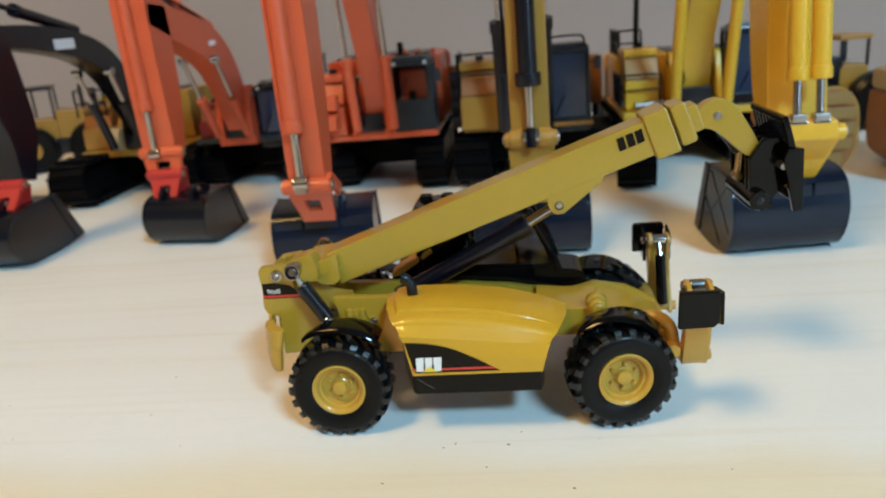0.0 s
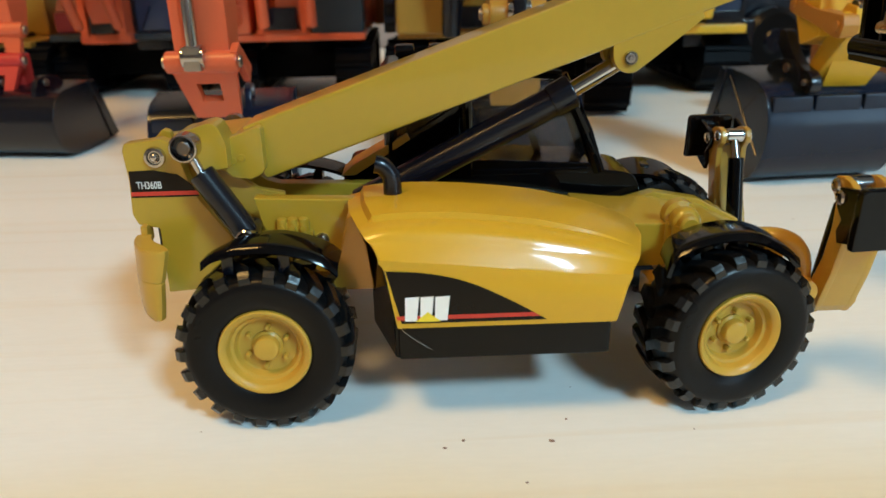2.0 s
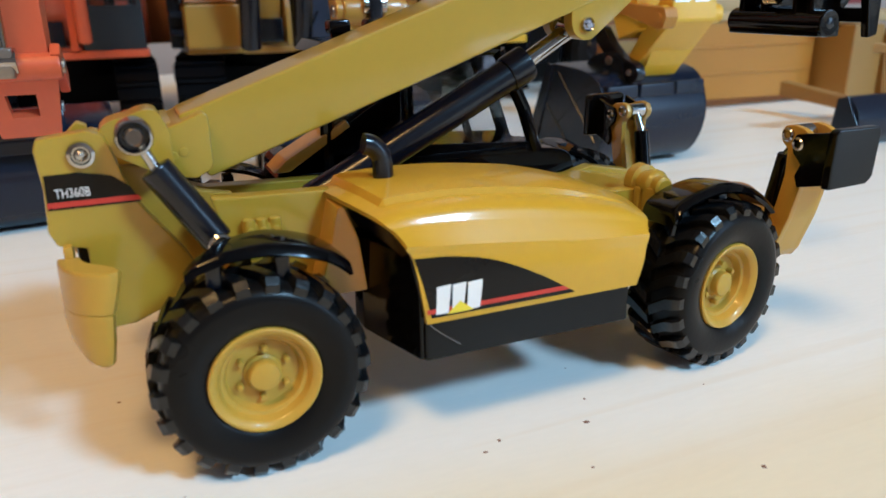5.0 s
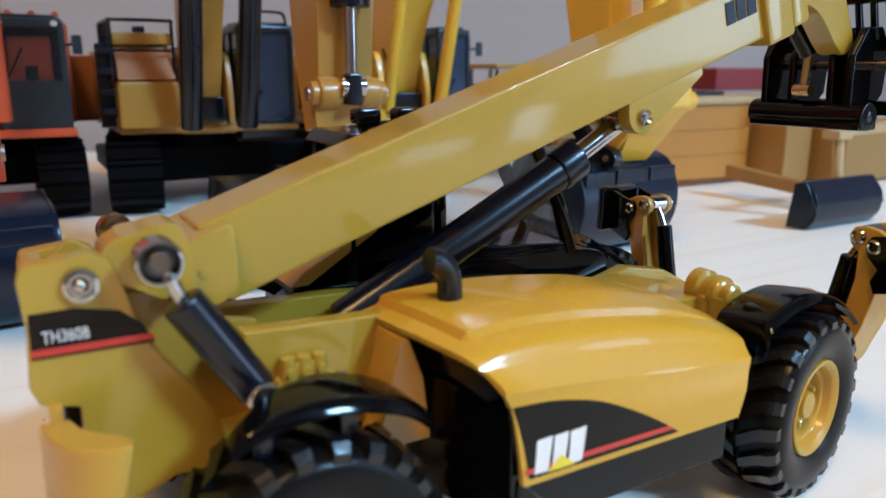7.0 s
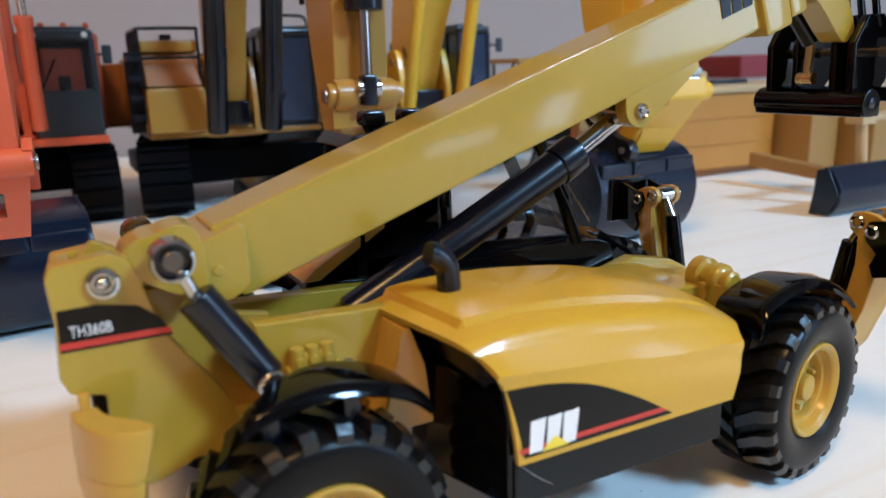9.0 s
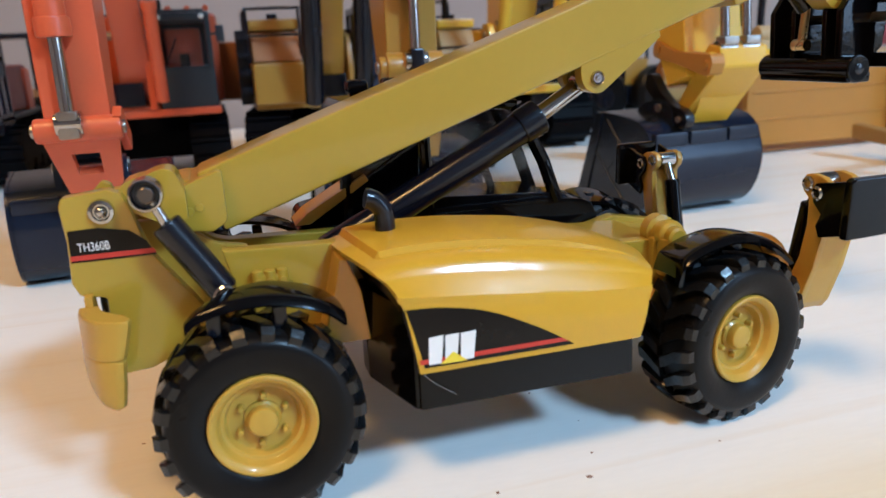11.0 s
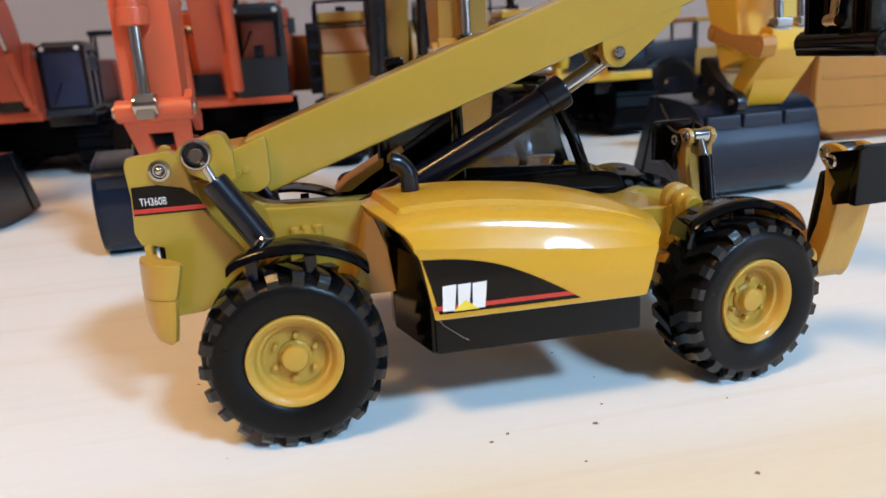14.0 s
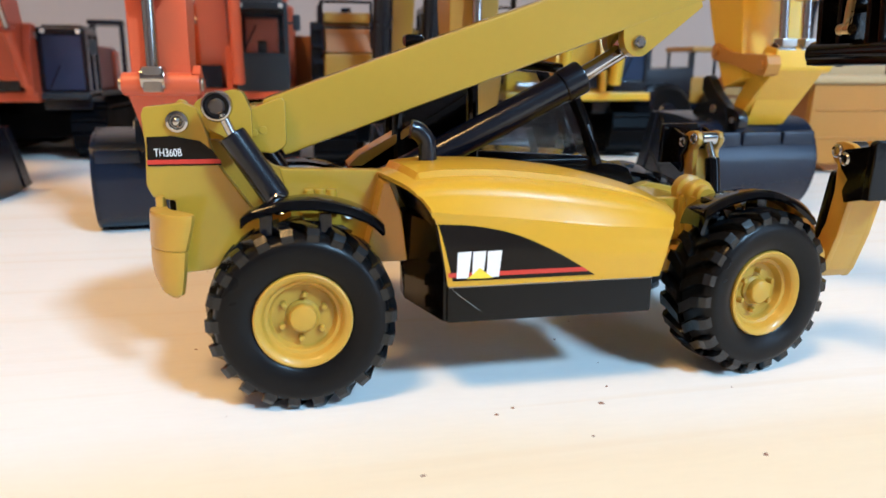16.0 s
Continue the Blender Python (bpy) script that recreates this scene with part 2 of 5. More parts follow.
def tube(bm, pts, r, seg=10):
    """A round bar bent along a line of points."""
    pts = [Vector(p) for p in pts]
    rings = []
    for i, p in enumerate(pts):
        d = (pts[min(i + 1, len(pts) - 1)] - pts[max(i - 1, 0)]).normalized()
        side = d.cross(Vector((0.13, 0.21, 1.0))).normalized()
        up = side.cross(d).normalized()
        rings.append([bm.verts.new(p + r * (math.cos(2 * math.pi * k / seg) * side + math.sin(2 * math.pi * k / seg) * up)) for k in range(seg)])
    for a, b in zip(rings, rings[1:]):
        for k in range(seg):
            bm.faces.new((a[k], a[(k + 1) % seg], b[(k + 1) % seg], b[k]))
    bm.faces.new(rings[0][::-1])
    bm.faces.new(rings[-1])
    bmesh.ops.recalc_face_normals(bm, faces=bm.faces[:])
    return bm


def arc(pts, n=8):
    """A smooth line through the points."""
    out = []
    for i in range(len(pts) - 1):
        p = [Vector(pts[min(max(i + k, 0), len(pts) - 1)]) for k in (-1, 0, 1, 2)]
        for s in range(n):
            t = s / n
            out.append(tuple(0.5 * (2 * p[1] + (p[2] - p[0]) * t + (2 * p[0] - 5 * p[1] + 4 * p[2] - p[3]) * t * t + (3 * p[1] - p[0] - 3 * p[2] + p[3]) * t ** 3)))
    return out + [tuple(pts[-1])]


def finish(name, bm, mat, angle=34):
    """Mesh data in metres, with shading that keeps large faces flat and rounds the small bevels between them."""
    data = bpy.data.meshes.new(name)
    bmesh.ops.scale(bm, vec=(0.001, 0.001, 0.001), verts=bm.verts[:])
    bm.normal_update()
    limit = math.cos(radians(angle))
    area = {f: f.calc_area() for f in bm.faces}
    normals = []
    for f in bm.faces:
        for loop in f.loops:
            total = Vector((0, 0, 0))
            for g in loop.vert.link_faces:
                if g is f or g.normal.dot(f.normal) > limit:
                    total += g.normal * area[g]
            normals.append(total.normalized() if total.length else f.normal.copy())
    bm.to_mesh(data)
    bm.free()
    data.materials.append(mat)
    data.polygons.foreach_set("use_smooth", [True] * len(data.polygons))
    data.normals_split_custom_set(normals)
    return data


def part(name, bm, mat, parent, label="", angle=34):
    ob = new(name, finish(name, bm, mat, angle))
    ob.parent = parent
    return tagged(ob, label) if label else ob


def thing(name, label, category, group="", m=None, kind=""):
    ob = new(name)
    ob.empty_display_size = 0.01
    if m is not None:
        ob.matrix_world = m
    return tagged(ob, label, category, group, kind)


def solid(name, bm, mat, label, category, group="", kind="", m=None):
    ob = new(name, finish(name, bm, mat))
    if m is not None:
        ob.matrix_world = m
    return tagged(ob, label, category, group, kind)


# ---------------------------------------------------------------- the room and the table
def setting(name, bm, mat, label, category):
    return solid(name, bm, mat, label, category, kind="structure")


setting("floor", box(mesh(), -1700, 1620, -2400, 620, -800, -750, 0), FLOORM, "dark brown wooden floor of the room", "floor")
setting("ceiling", box(mesh(), -1700, 1620, -2400, 620, 1450, 1500, 0), CEIL, "pale plaster ceiling over the table", "ceiling")
setting("wall_north", box(mesh(), -1700, 1620, 520, 620, -750, 1450, 0), WALL, "beige grey painted wall behind the models", "wall")
bm = mesh()
box(bm, -1700, 1120, -2400, -2300, -750, 1450, 0)
box(bm, 1480, 1620, -2400, -2300, -750, 1450, 0)
box(bm, 1120, 1480, -2400, -2300, -750, -580, 0)
box(bm, 1120, 1480, -2400, -2300, -140, 1450, 0)
setting("wall_south", bm, WALL, "beige grey painted wall with an added low opening", "wall")
# made-up frame and pane round the added reflection lamp
glow_opening = thing("boom_glow_opening", "white framed low opening added to give a pale reflection", "window", kind="structure")
bm = mesh()
for a, b, c, d in ((1120, 1480, -580, -560), (1120, 1480, -160, -140), (1120, 1140, -560, -160), (1460, 1480, -560, -160)):
    box(bm, a, b, -2370, -2325, c, d, 2)
part("window_frame", bm, WHITE, glow_opening)
p = part("pane", box(mesh(), 1140, 1460, -2350, -2346, -560, -160, 0), PANE, glow_opening)
p.visible_shadow = False
setting("wall_west", box(mesh(), -1700, -1600, -2300, 520, -750, 1450, 0), WALL, "beige grey painted side wall", "wall")
bm = mesh()
box(bm, 1520, 1620, -2300, -2060, -750, 1450, 0)
box(bm, 1520, 1620, -1040, 520, -750, 1450, 0)
box(bm, 1520, 1620, -1840, -1040, -750, -60, 0)
# lower gap made for the added low lamp
box(bm, 1520, 1620, -2060, -1840, -750, -560, 0)
box(bm, 1520, 1620, -2060, -1040, 960, 1450, 0)
setting("wall_east", bm, WALL, "beige grey painted wall with a window opening", "wall")
window = thing("window_1", "white framed window letting in cool daylight", "window", kind="structure")
bm = mesh()
for a, b, c, d in ((-2060, -1040, -60, -20), (-2060, -1040, 920, 960), (-2060, -2020, -20, 920), (-1080, -1040, -20, 920), (-1565, -1535, -20, 920)):
    box(bm, 1545, 1590, a, b, c, d, 2)
box(bm, 1545, 1590, -2060, -1840, -560, -550, 0.5)
part("window_frame", bm, WHITE, window)
for a, b in ((-2020, -1565), (-1535, -1080)):
    p = part("pane", box(mesh(), 1564, 1568, a, b, -20, 920, 0), PANE, window)
    p.visible_shadow = False
table = thing("table", "cream painted wooden table with dust specks on its top", "table", m=pose(0.05, 0.0, 0.0))
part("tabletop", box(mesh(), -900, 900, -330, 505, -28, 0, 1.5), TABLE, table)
for x in (-830, 830):
    for y in (-270, 440):
        part("leg", box(mesh(), x - 30, x + 30, y - 30, y + 30, -750, -28, 3), OAK, table)
for x, y in ((850, -1400), (-500, -550)):
    lampo = thing("ceiling_lamp", "round flush white ceiling lamp", "lamp", "ceiling lamps")
    part("canopy", lathe(mesh(), [(0, 1449), (205, 1449), (210, 1430), (202, 1412), (190, 1410), (190, 1438), (0, 1438)], (x, y, 0), "z", 40), WHITE, lampo)
    part("diffuser", lathe(mesh(), [(0, 1437), (188, 1437), (188, 1424), (0, 1424)], (x, y, 0), "z", 40), BEAD, lampo)

# ---------------------------------------------------------------- the yellow telehandler model
truck = thing("telehandler_model", "yellow diecast telehandler model with black cab and raised boom", "toy vehicle")
MID = 24.5  # middle of the model, across


def mirrored(y0, y1):
    return 2 * MID - y1, 2 * MID - y0


def wheel(x, near, steer=0.0):
    """Rim with its hub, six bolts and a lugged tyre; the outer face at y = -1, or mirrored."""
    s = 1 if near else -1
    oy = 0 if near else 2 * MID
    turn = pose(x / 1000, oy / 1000, 0.0122, 0, 0, steer)
    c = (0, 0, 0)
    prof = [(0, 2.3), (4.0, 2.3), (4.2, 2.1), (4.35, 1.35), (4.45, 1.2), (4.85, 1.1), (4.98, 0.95), (5.15, 0.3), (5.3, 0.05), (5.7, -0.3), (6.05, -0.42), (6.25, -0.32), (6.4, 0.3), (6.4, 7.6), (6.0, 8.0), (0, 8.0)]
    rim = part("wheel", lathe(mesh(), [(r, s * h) for r, h in prof], c, "y", 48), RIM, truck, "yellow wheel rim with six bolts")
    rim.matrix_basis = turn
    cap = [(0, 0.55), (1.35, 0.55), (1.65, 0.7), (1.8, 1.0), (1.85, 1.7), (2.2, 2.0), (2.25, 2.6), (0, 2.6)]
    part("hub_cap", lathe(mesh(), [(r, s * h) for r, h in cap], c, "y", 24), RIM, rim)
    for k in range(6):
        a = radians(60 * k + 24)
        p = (2.95 * math.cos(a), 0, 2.95 * math.sin(a))
        b = lathe(mesh(), [(0, 1.3 * s), (0.3, 1.35 * s), (0.42, 1.6 * s), (0.42, 2.6 * s), (0, 2.6 * s)], p, "y", 10)
        part("bolt", b, RIM, rim)
    tb = mesh()
    tp = [(6.2, 0.2), (6.8, -0.35), (8.2, -0.8), (9.6, -0.85), (10.5, -0.5), (11.0, 0.2), (11.15, 1.5), (11.2, 4.2), (11.15, 7.0), (11.0, 8.2), (10.5, 9.0), (9.6, 9.2), (8.2, 9.1), (7.0, 8.6), (6.2, 8.0), (6.1, 4.0), (6.2, 0.2)]
    lathe(tb, [(r, s * h) for r, h in tp], (0, 0, 0), "y", 60)
    tyre = part("tyre", tb, RUBBER, truck, "black rubber tyre with slanted lugs")
    tyre.matrix_basis = turn
    for side in (0, 1):
        for k in range(22):
            lug = new("tread_lug", LUGS[side if near else 1 - side])
            lug.parent = tyre
            lug.matrix_basis = pose(0, 0 if near else -0.0084, 0, 0, 360 * (k + 0.5 * side) / 22, 0)
    return rim


def lug_mesh(side):
    """A lug that runs slantwise from the tyre's shoulder to the middle of its tread."""
    bm = mesh()
    rows = []
    for h, lo, hi, lag in ((-0.55, 9.7, 11.3, 0.0), (0.1, 10.6, 12.05, 0.0), (1.3, 10.9, 12.2, 0.02), (4.0, 10.95, 12.2, 0.17)):
        hh = h if side == 0 else 8.4 - h
        rows.append([bm.verts.new((r * math.cos(lag + da), hh, r * math.sin(lag + da))) for da, r in ((-0.088, lo), (-0.063, hi), (0.063, hi), (0.088, lo))])
    for r0, r1 in zip(rows, rows[1:]):
        for j in range(3):
            bm.faces.new((r0[j], r0[j + 1], r1[j + 1], r1[j]))
    bm.faces.new(rows[0][::-1])
    bm.faces.new(rows[-1])
    bmesh.ops.recalc_face_normals(bm, faces=bm.faces[:])
    return finish("tread_lug", bm, TREAD, 30)


LUGS = (lug_mesh(0), lug_mesh(1))
wheel(0.0, True)
wheel(0.0, False)
wheel(65.5, True, 11.0)
wheel(65.5, False, 11.0)

# chassis: two side plates, floor, rear block, axles
PLATE = [(-19.9, 37.2), (-19.5, 38.3), (-14.4, 38.9), (-12.9, 38.2), (-12.2, 36.4), (-9.6, 34.4), (-8.2, 34.4), (-3.4, 30.4), (-1.5, 29.8), (14.0, 29.3), (40.0, 27.0), (54.0, 24.3),
         (62.0, 24.0), (70.0, 22.5), (77.5, 18.5), (77.5, 14.0), (62.0, 16.0), (61.0, 17.3), (10.0, 17.0), (-9.0, 17.2), (-12.4, 15.8), (-16.4, 15.5), (-16.3, 25.7), (-19.2, 26.3), (-19.9, 28.0), (-19.6, 33.0)]
REAR_PLATE = PLATE[:5] + arc([(-11.6, 34.2), (-10.4, 30.6), (-7.6, 26.4), (-5.4, 23.0), (-4.4, 20.0)], 4) + [(-4.4, 17.2), (-9.0, 17.2)] + PLATE[20:]
part("side_plate", prism(mesh(), REAR_PLATE, 13.8, 16.2, 0.35), CHASSIS, truck)
FRONT_RAIL = [(-2.4, 30.0)] + PLATE[8:19] + [(-1.0, 17.0), (-1.0, 24.0)]
part("side_rail", prism(mesh(), FRONT_RAIL, 13.8, 16.2, 0.35), CHASSIS, truck)
# ochre instead of mustard: the recess's brown bounced light put into the colour
part("inner_wall", prism(mesh(), [(-14.0, 17.6), (1.0, 17.6), (1.0, 28.6), (-3.0, 29.4), (-8.0, 33.0), (-14.0, 33.6)], 20.8, 22.2, 0.3), ARM, truck)
FAR_PLATE = [(x, z - (2.4 if (x < 61 and z > 20) else 0)) for x, z in PLATE]
part("side_plate", prism(mesh(), FAR_PLATE, 30.6, 33.2, 0.35), CHASSIS, truck)
part("chassis_floor", box(mesh(), -8, 62, 16.2, 30.6, 17.2, 18.6, 0.3), CHASSIS, truck)
part("front_deck", prism(mesh(), [(47.0, 24.4), (54.0, 23.6), (62.0, 23.3), (62.0, 21.4), (47.0, 21.4)], 16.2, 30.6, 0.3), CHASSIS, truck)
bm = mesh()
box(bm, -19.6, -17.6, 16.2, 30.6, 26.5, 36.0, 0.4)
box(bm, -17.6, -13.0, 16.2, 30.6, 26.5, 34.0, 0.4)
prism(bm, [(-19.4, 35.4), (-15.6, 39.2), (-14.6, 38.8), (-13.4, 33.6)], 19.4, 21.0, 0.3)
part("rear_block", bm, CHASSIS, truck)
bm = mesh()
box(bm, -3.5, 3.5, 8.5, 40.5, 10.2, 14.4, 0.6)
box(bm, 1.5, 5.5, 12, 37, 13.4, 17.2, 0.4)
part("rear_axle", bm, ARM, truck, "ochre painted axle")
bm = mesh()
box(bm, 62.5, 68.5, 8.5, 40.5, 10.2, 14.4, 0.6)
box(bm, 55.5, 62.5, 10.5, 15.0, 12.6, 16.4, 0.5)
box(bm, 55.5, 62.5, 34.0, 38.5, 12.6, 16.4, 0.5)
rod(bm, (65.5, 9.4, 12.2), (65.5, 11.8, 12.2), 3.6)
part("front_axle", bm, ARM, truck, "ochre painted axle")
# small cast fittings on the near plate
bm = mesh()
for k in range(3):
    rod(bm, (1.6 + 1.55 * k, 13.0, 24.3), (1.6 + 1.55 * k, 13.0, 27.0), 0.85, 0.75, seg=14, bevel=0.2)
    rod(bm, (1.6 + 1.55 * k, 12.0, 25.6), (1.6 + 1.55 * k, 13.2, 25.6), 0.5, seg=10, bevel=0.1)
box(bm, 0.4, 6.0, 12.7, 14.2, 23.6, 24.9, 0.2)
box(bm, 0.9, 5.5, 12.5, 14.2, 24.6, 26.5, 0.4)
part("valve_block", bm, CHASSIS, truck)
part("screw", lathe(mesh(), [(0, 13.0), (0.3, 13.0), (0.35, 13.3), (0.5, 13.3), (0.85, 13.15), (0.95, 13.7), (0.95, 14.4)], (7.2, 0, 23.4), "y", 20), STEEL, truck, "steel screw")
part("screw", lathe(mesh(), [(0, 12.75), (0.4, 12.85), (0.65, 13.1), (0.75, 13.4), (0.9, 13.4), (1.05, 13.0), (1.4, 13.1), (1.5, 13.5), (1.5, 14.4)], (-15.3, 0, 36.4), "y", 24), CHROME, truck, "steel screw")

# front: stepped boss, hose fitting, sloping nose, cross tube
bm = mesh()
lathe(bm, [(0, 9.8), (1.1, 9.8), (1.5, 10.1), (1.6, 11.2), (1.9, 11.4), (2.2, 11.8), (2.25, 12.8), (1.95, 13.1), (1.8, 13.4), (1.8, 14.2), (2.5, 14.5), (2.55, 16.2), (0, 16.2)], (60.9, 0, 24.9), "y", 28)
rod(bm, (60.6, 11.8, 19.0), (60.9, 11.8, 24.6), 1.7, 2.1, seg=18, bevel=0.2)
box(bm, 58.4, 62.8, 12.6, 14.2, 18.2, 24.6, 0.5)
part("boss", bm, CHASSIS, truck)
bm = mesh()
for k in (0, 1):
    rod(bm, (62.6 + 1.7 * k, 11.2, 19.0), (62.4 + 1.6 * k, 11.2, 24.6), 0.8, 0.7, seg=12)
    rod(bm, (62.4 + 1.6 * k, 11.2, 23.4), (62.4 + 1.6 * k, 11.2, 24.2), 1.0, seg=8)
part("hose_fitting", bm, CHASSIS, truck)
bm = mesh()
prism(bm, [(62.0, 23.0), (70.0, 21.6), (78.0, 17.5), (78.0, 14.6), (62.0, 17.0)], 16.2, 32.8, 0.4)
part("nose", bm, CHASSIS, truck)
part("cross_tube", rod(mesh(), (76.5, 4.5, 16.2), (76.5, 44.5, 16.2), 1.9, seg=20, bevel=0.3), ARM, truck)

# rear counterweights: curved wings standing out from the chassis, cut away below
OUTER = arc([(-19.6, 13.6), (-19.4, 11.6), (-18.7, 9.6), (-17.6, 7.7), (-16.2, 6.4), (-14.4, 5.7), (-13.2, 5.8)], 4)
INNER = arc([(-12.9, 6.6), (-13.8, 7.9), (-15.4, 9.5), (-16.7, 11.2), (-17.4, 13.6)], 4)


def counterweight(side):
    """One wing; side is 1 for the near one and -1 for the far one."""
    n, m = len(OUTER), len(INNER)
    ring = [(x, y, k / (n - 1)) for k, (x, y) in enumerate(OUTER)] + [(x, y, 1 - k / (m - 1)) for k, (x, y) in enumerate(INNER)]
    cx, cy = -16.6, 9.4

    def level(inset, z):
        row = []
        for x, y, u in ring:
            h = z(u)
            d = 25.0 - h
            x, y = x + (cx - x) * inset, y + (cy - y) * inset
            x -= u * (0.26 * min(d, 4.6) + 0.13 * max(0.0, d - 4.6))
            y += 0.06 * d * (1 - abs(2 * u - 1))
            row.append(bm.verts.new((x, y if side > 0 else 2 * MID - y, h)))
        return row
    bm = mesh()
    low = lambda u: 20.0 - 5.9 * (1 - (1 - u) ** 2.0)
    rows = [level(0.16, lambda u: 25.15), level(0.05, lambda u: 25.0), level(0.0, lambda u: 24.6), level(0.0, lambda u: 20.7), level(0.02, lambda u: 20.45),
            level(0.08, lambda u: 20.35), level(0.02, lambda u: 20.1), level(0.0, lambda u: 0.5 * (20.1 + low(u))), level(0.03, lambda u: low(u) + 0.5), level(0.2, low)]
    for a, b in zip(rows, rows[1:]):
        for k in range(len(ring)):
            bm.faces.new((a[k], a[(k + 1) % len(ring)], b[(k + 1) % len(ring)], b[k]))
    bm.faces.new(rows[0])
    bm.faces.new(rows[-1])
    bmesh.ops.recalc_face_normals(bm, faces=bm.faces[:])
    wing = part("counterweight", bm, RIM, truck, "yellow tapered counterweight", 40)
    y0, y1 = (12.6, 15.4) if side > 0 else mirrored(12.6, 15.4)
    part("counterweight_bracket", box(mesh(), -18.7, -17.7, y0, y1, 23.8, 26.5, 0.25), ARM, wing)


counterweight(1)
counterweight(-1)
# black filler that stands for the shade in the slot beside the bracket
part("slot_dark_block", box(mesh(), -17.6, -14.6, 16.4, 30.4, 20.5, 26.4, 0.4), SATIN, truck)

# rear name decal: black field with a red line and white lettering
YD = 13.72
bm = mesh()
field = [(-19.45, 30.5), (-19.35, 34.4), (-16.0, 34.5), (-12.6, 33.8), (-10.9, 32.4), (-9.9, 30.5)]
prism(bm, field, YD, YD + 0.12, 0)
field_ob = part("decal", bm, DECAL, truck, "black decal with white lettering and a red line")
part("red_line", prism(mesh(), [(-19.5, 30.75), (-19.47, 31.35), (-10.15, 31.35), (-9.9, 30.75)], YD - 0.05, YD + 0.02, 0), RED, field_ob)


def lettering(body, size, m, mat, parent, stretch=1.0):
    curve = bpy.data.curves.new("lettering", "FONT")
    curve.body, curve.size, curve.extrude = body, size, 0.00002
    temp = bpy.data.objects.new("lettering", curve)
    scene.collection.objects.link(temp)
    data = bpy.data.meshes.new_from_object(temp.evaluated_get(bpy.context.evaluated_depsgraph_get()))
    bpy.data.objects.remove(temp)
    data.transform(m @ Matrix.Diagonal((stretch, 1, 1, 1)))
    data.materials.clear()
    data.materials.append(mat)
    ob = new("lettering", data)
    ob.parent = parent
    return ob


lettering("TH360B", 0.00150, pose(-0.01855, (YD - 0.06) / 1000, 0.0318, 90), WHITE, field_ob, 0.70)

# bonnet: a shell lofted over the engine
XR = (11.2, 11.8, 12.8, 14.0, 15.2, 16.0, 16.7, 17.4, 18.2)
XF = (53.6, 53.0, 51.8, 50.6, 49.8, 49.1, 48.6, 48.0, 47.2)


TOPLINE = arc([(0.0, 28.7), (0.1, 29.6), (0.3, 29.7), (0.5, 29.0), (0.7, 27.8), (0.88, 26.0), (1.0, 23.9)], 6)
CREASE = arc([(0.0, 25.9), (0.3, 24.9), (0.5, 24.1), (0.7, 23.3), (1.0, 22.5)], 6)


def level(line, u):
    for (a, za), (b, zb) in zip(line, line[1:]):
        if u <= b:
            return za + (zb - za) * (u - a) / (b - a)
    return line[-1][1]


def bonnet_point(u, v):
    """Place on the bonnet's skin; u runs from the rear to the front, v from the inner top edge to the lower side edge."""
    zt, zc = level(TOPLINE, u), level(CREASE, u)
    g = max(0.0, 1 - 1.6 * u)
    w = min(1.0, 2 * u)
    fade = max(0.0, 1 - 1.7 * u)
    ys = (17.0, 9.5, 5.0, 0.8 + 0.4 * w + 0.2 * fade, -0.6 + 0.4 * w + 0.3 * fade, -1.5 - 0.35 * fade, -1.7 + 0.1 * g - 0.1 * fade, -2.1, -2.0)
    drop = zt - zc
    zs = (zt - 0.4, zt, zt - 0.05 * drop, zt - 0.21 * drop, zt - 0.56 * drop, zc, zc - 1.2, 0.5 * zc + 8.25, 16.5)
    k = min(int(v), 7)
    f = v - k
    a, b = (0, 5) if k < 5 else (5, 8)

    def spline(w):
        p = [w[min(max(k + d, a), b)] for d in (-1, 0, 1, 2)]
        return 0.5 * (2 * p[1] + (p[2] - p[0]) * f + (2 * p[0] - 5 * p[1] + 4 * p[2] - p[3]) * f * f + (3 * p[1] - p[0] - 3 * p[2] + p[3]) * f ** 3)
    xr, xf = spline(XR), spline(XF)
    # the raised band along the top
    rise = 0.75 * min(max((2.46 - v) / 0.06, 0.0), 1.0) * min(max((u - 0.05) / 0.012, 0.0), 1.0) * min(max((0.98 - u) / 0.35, 0.0), 1.0)
    return Vector((xr + (xf - xr) * u, spline(ys), spline(zs) + rise))


def loft(bm, fn, nu, nv, vmax, us=(), vs=()):
    cols = sorted([i / nu for i in range(nu + 1)] + list(us))
    rows = sorted([vmax * j / nv for j in range(nv + 1)] + list(vs))
    grid = [[bm.verts.new(fn(u, v)) for v in rows] for u in cols]
    for a, b in zip(grid, grid[1:]):
        for j in range(len(rows) - 1):
            bm.faces.new((a[j], a[j + 1], b[j + 1], b[j]))
    bmesh.ops.recalc_face_normals(bm, faces=bm.faces[:])
    return grid


bm = mesh()
loft(bm, bonnet_point, 44, 72, 8, (0.05, 0.062), (2.40, 2.46))
ret = bmesh.ops.solidify(bm, geom=bm.faces[:], thickness=-0.7)
bmesh.ops.recalc_face_normals(bm, faces=bm.faces[:])
bonnet = part("bonnet", bm, HOOD, truck, "glossy yellow rounded engine bonnet", 24)
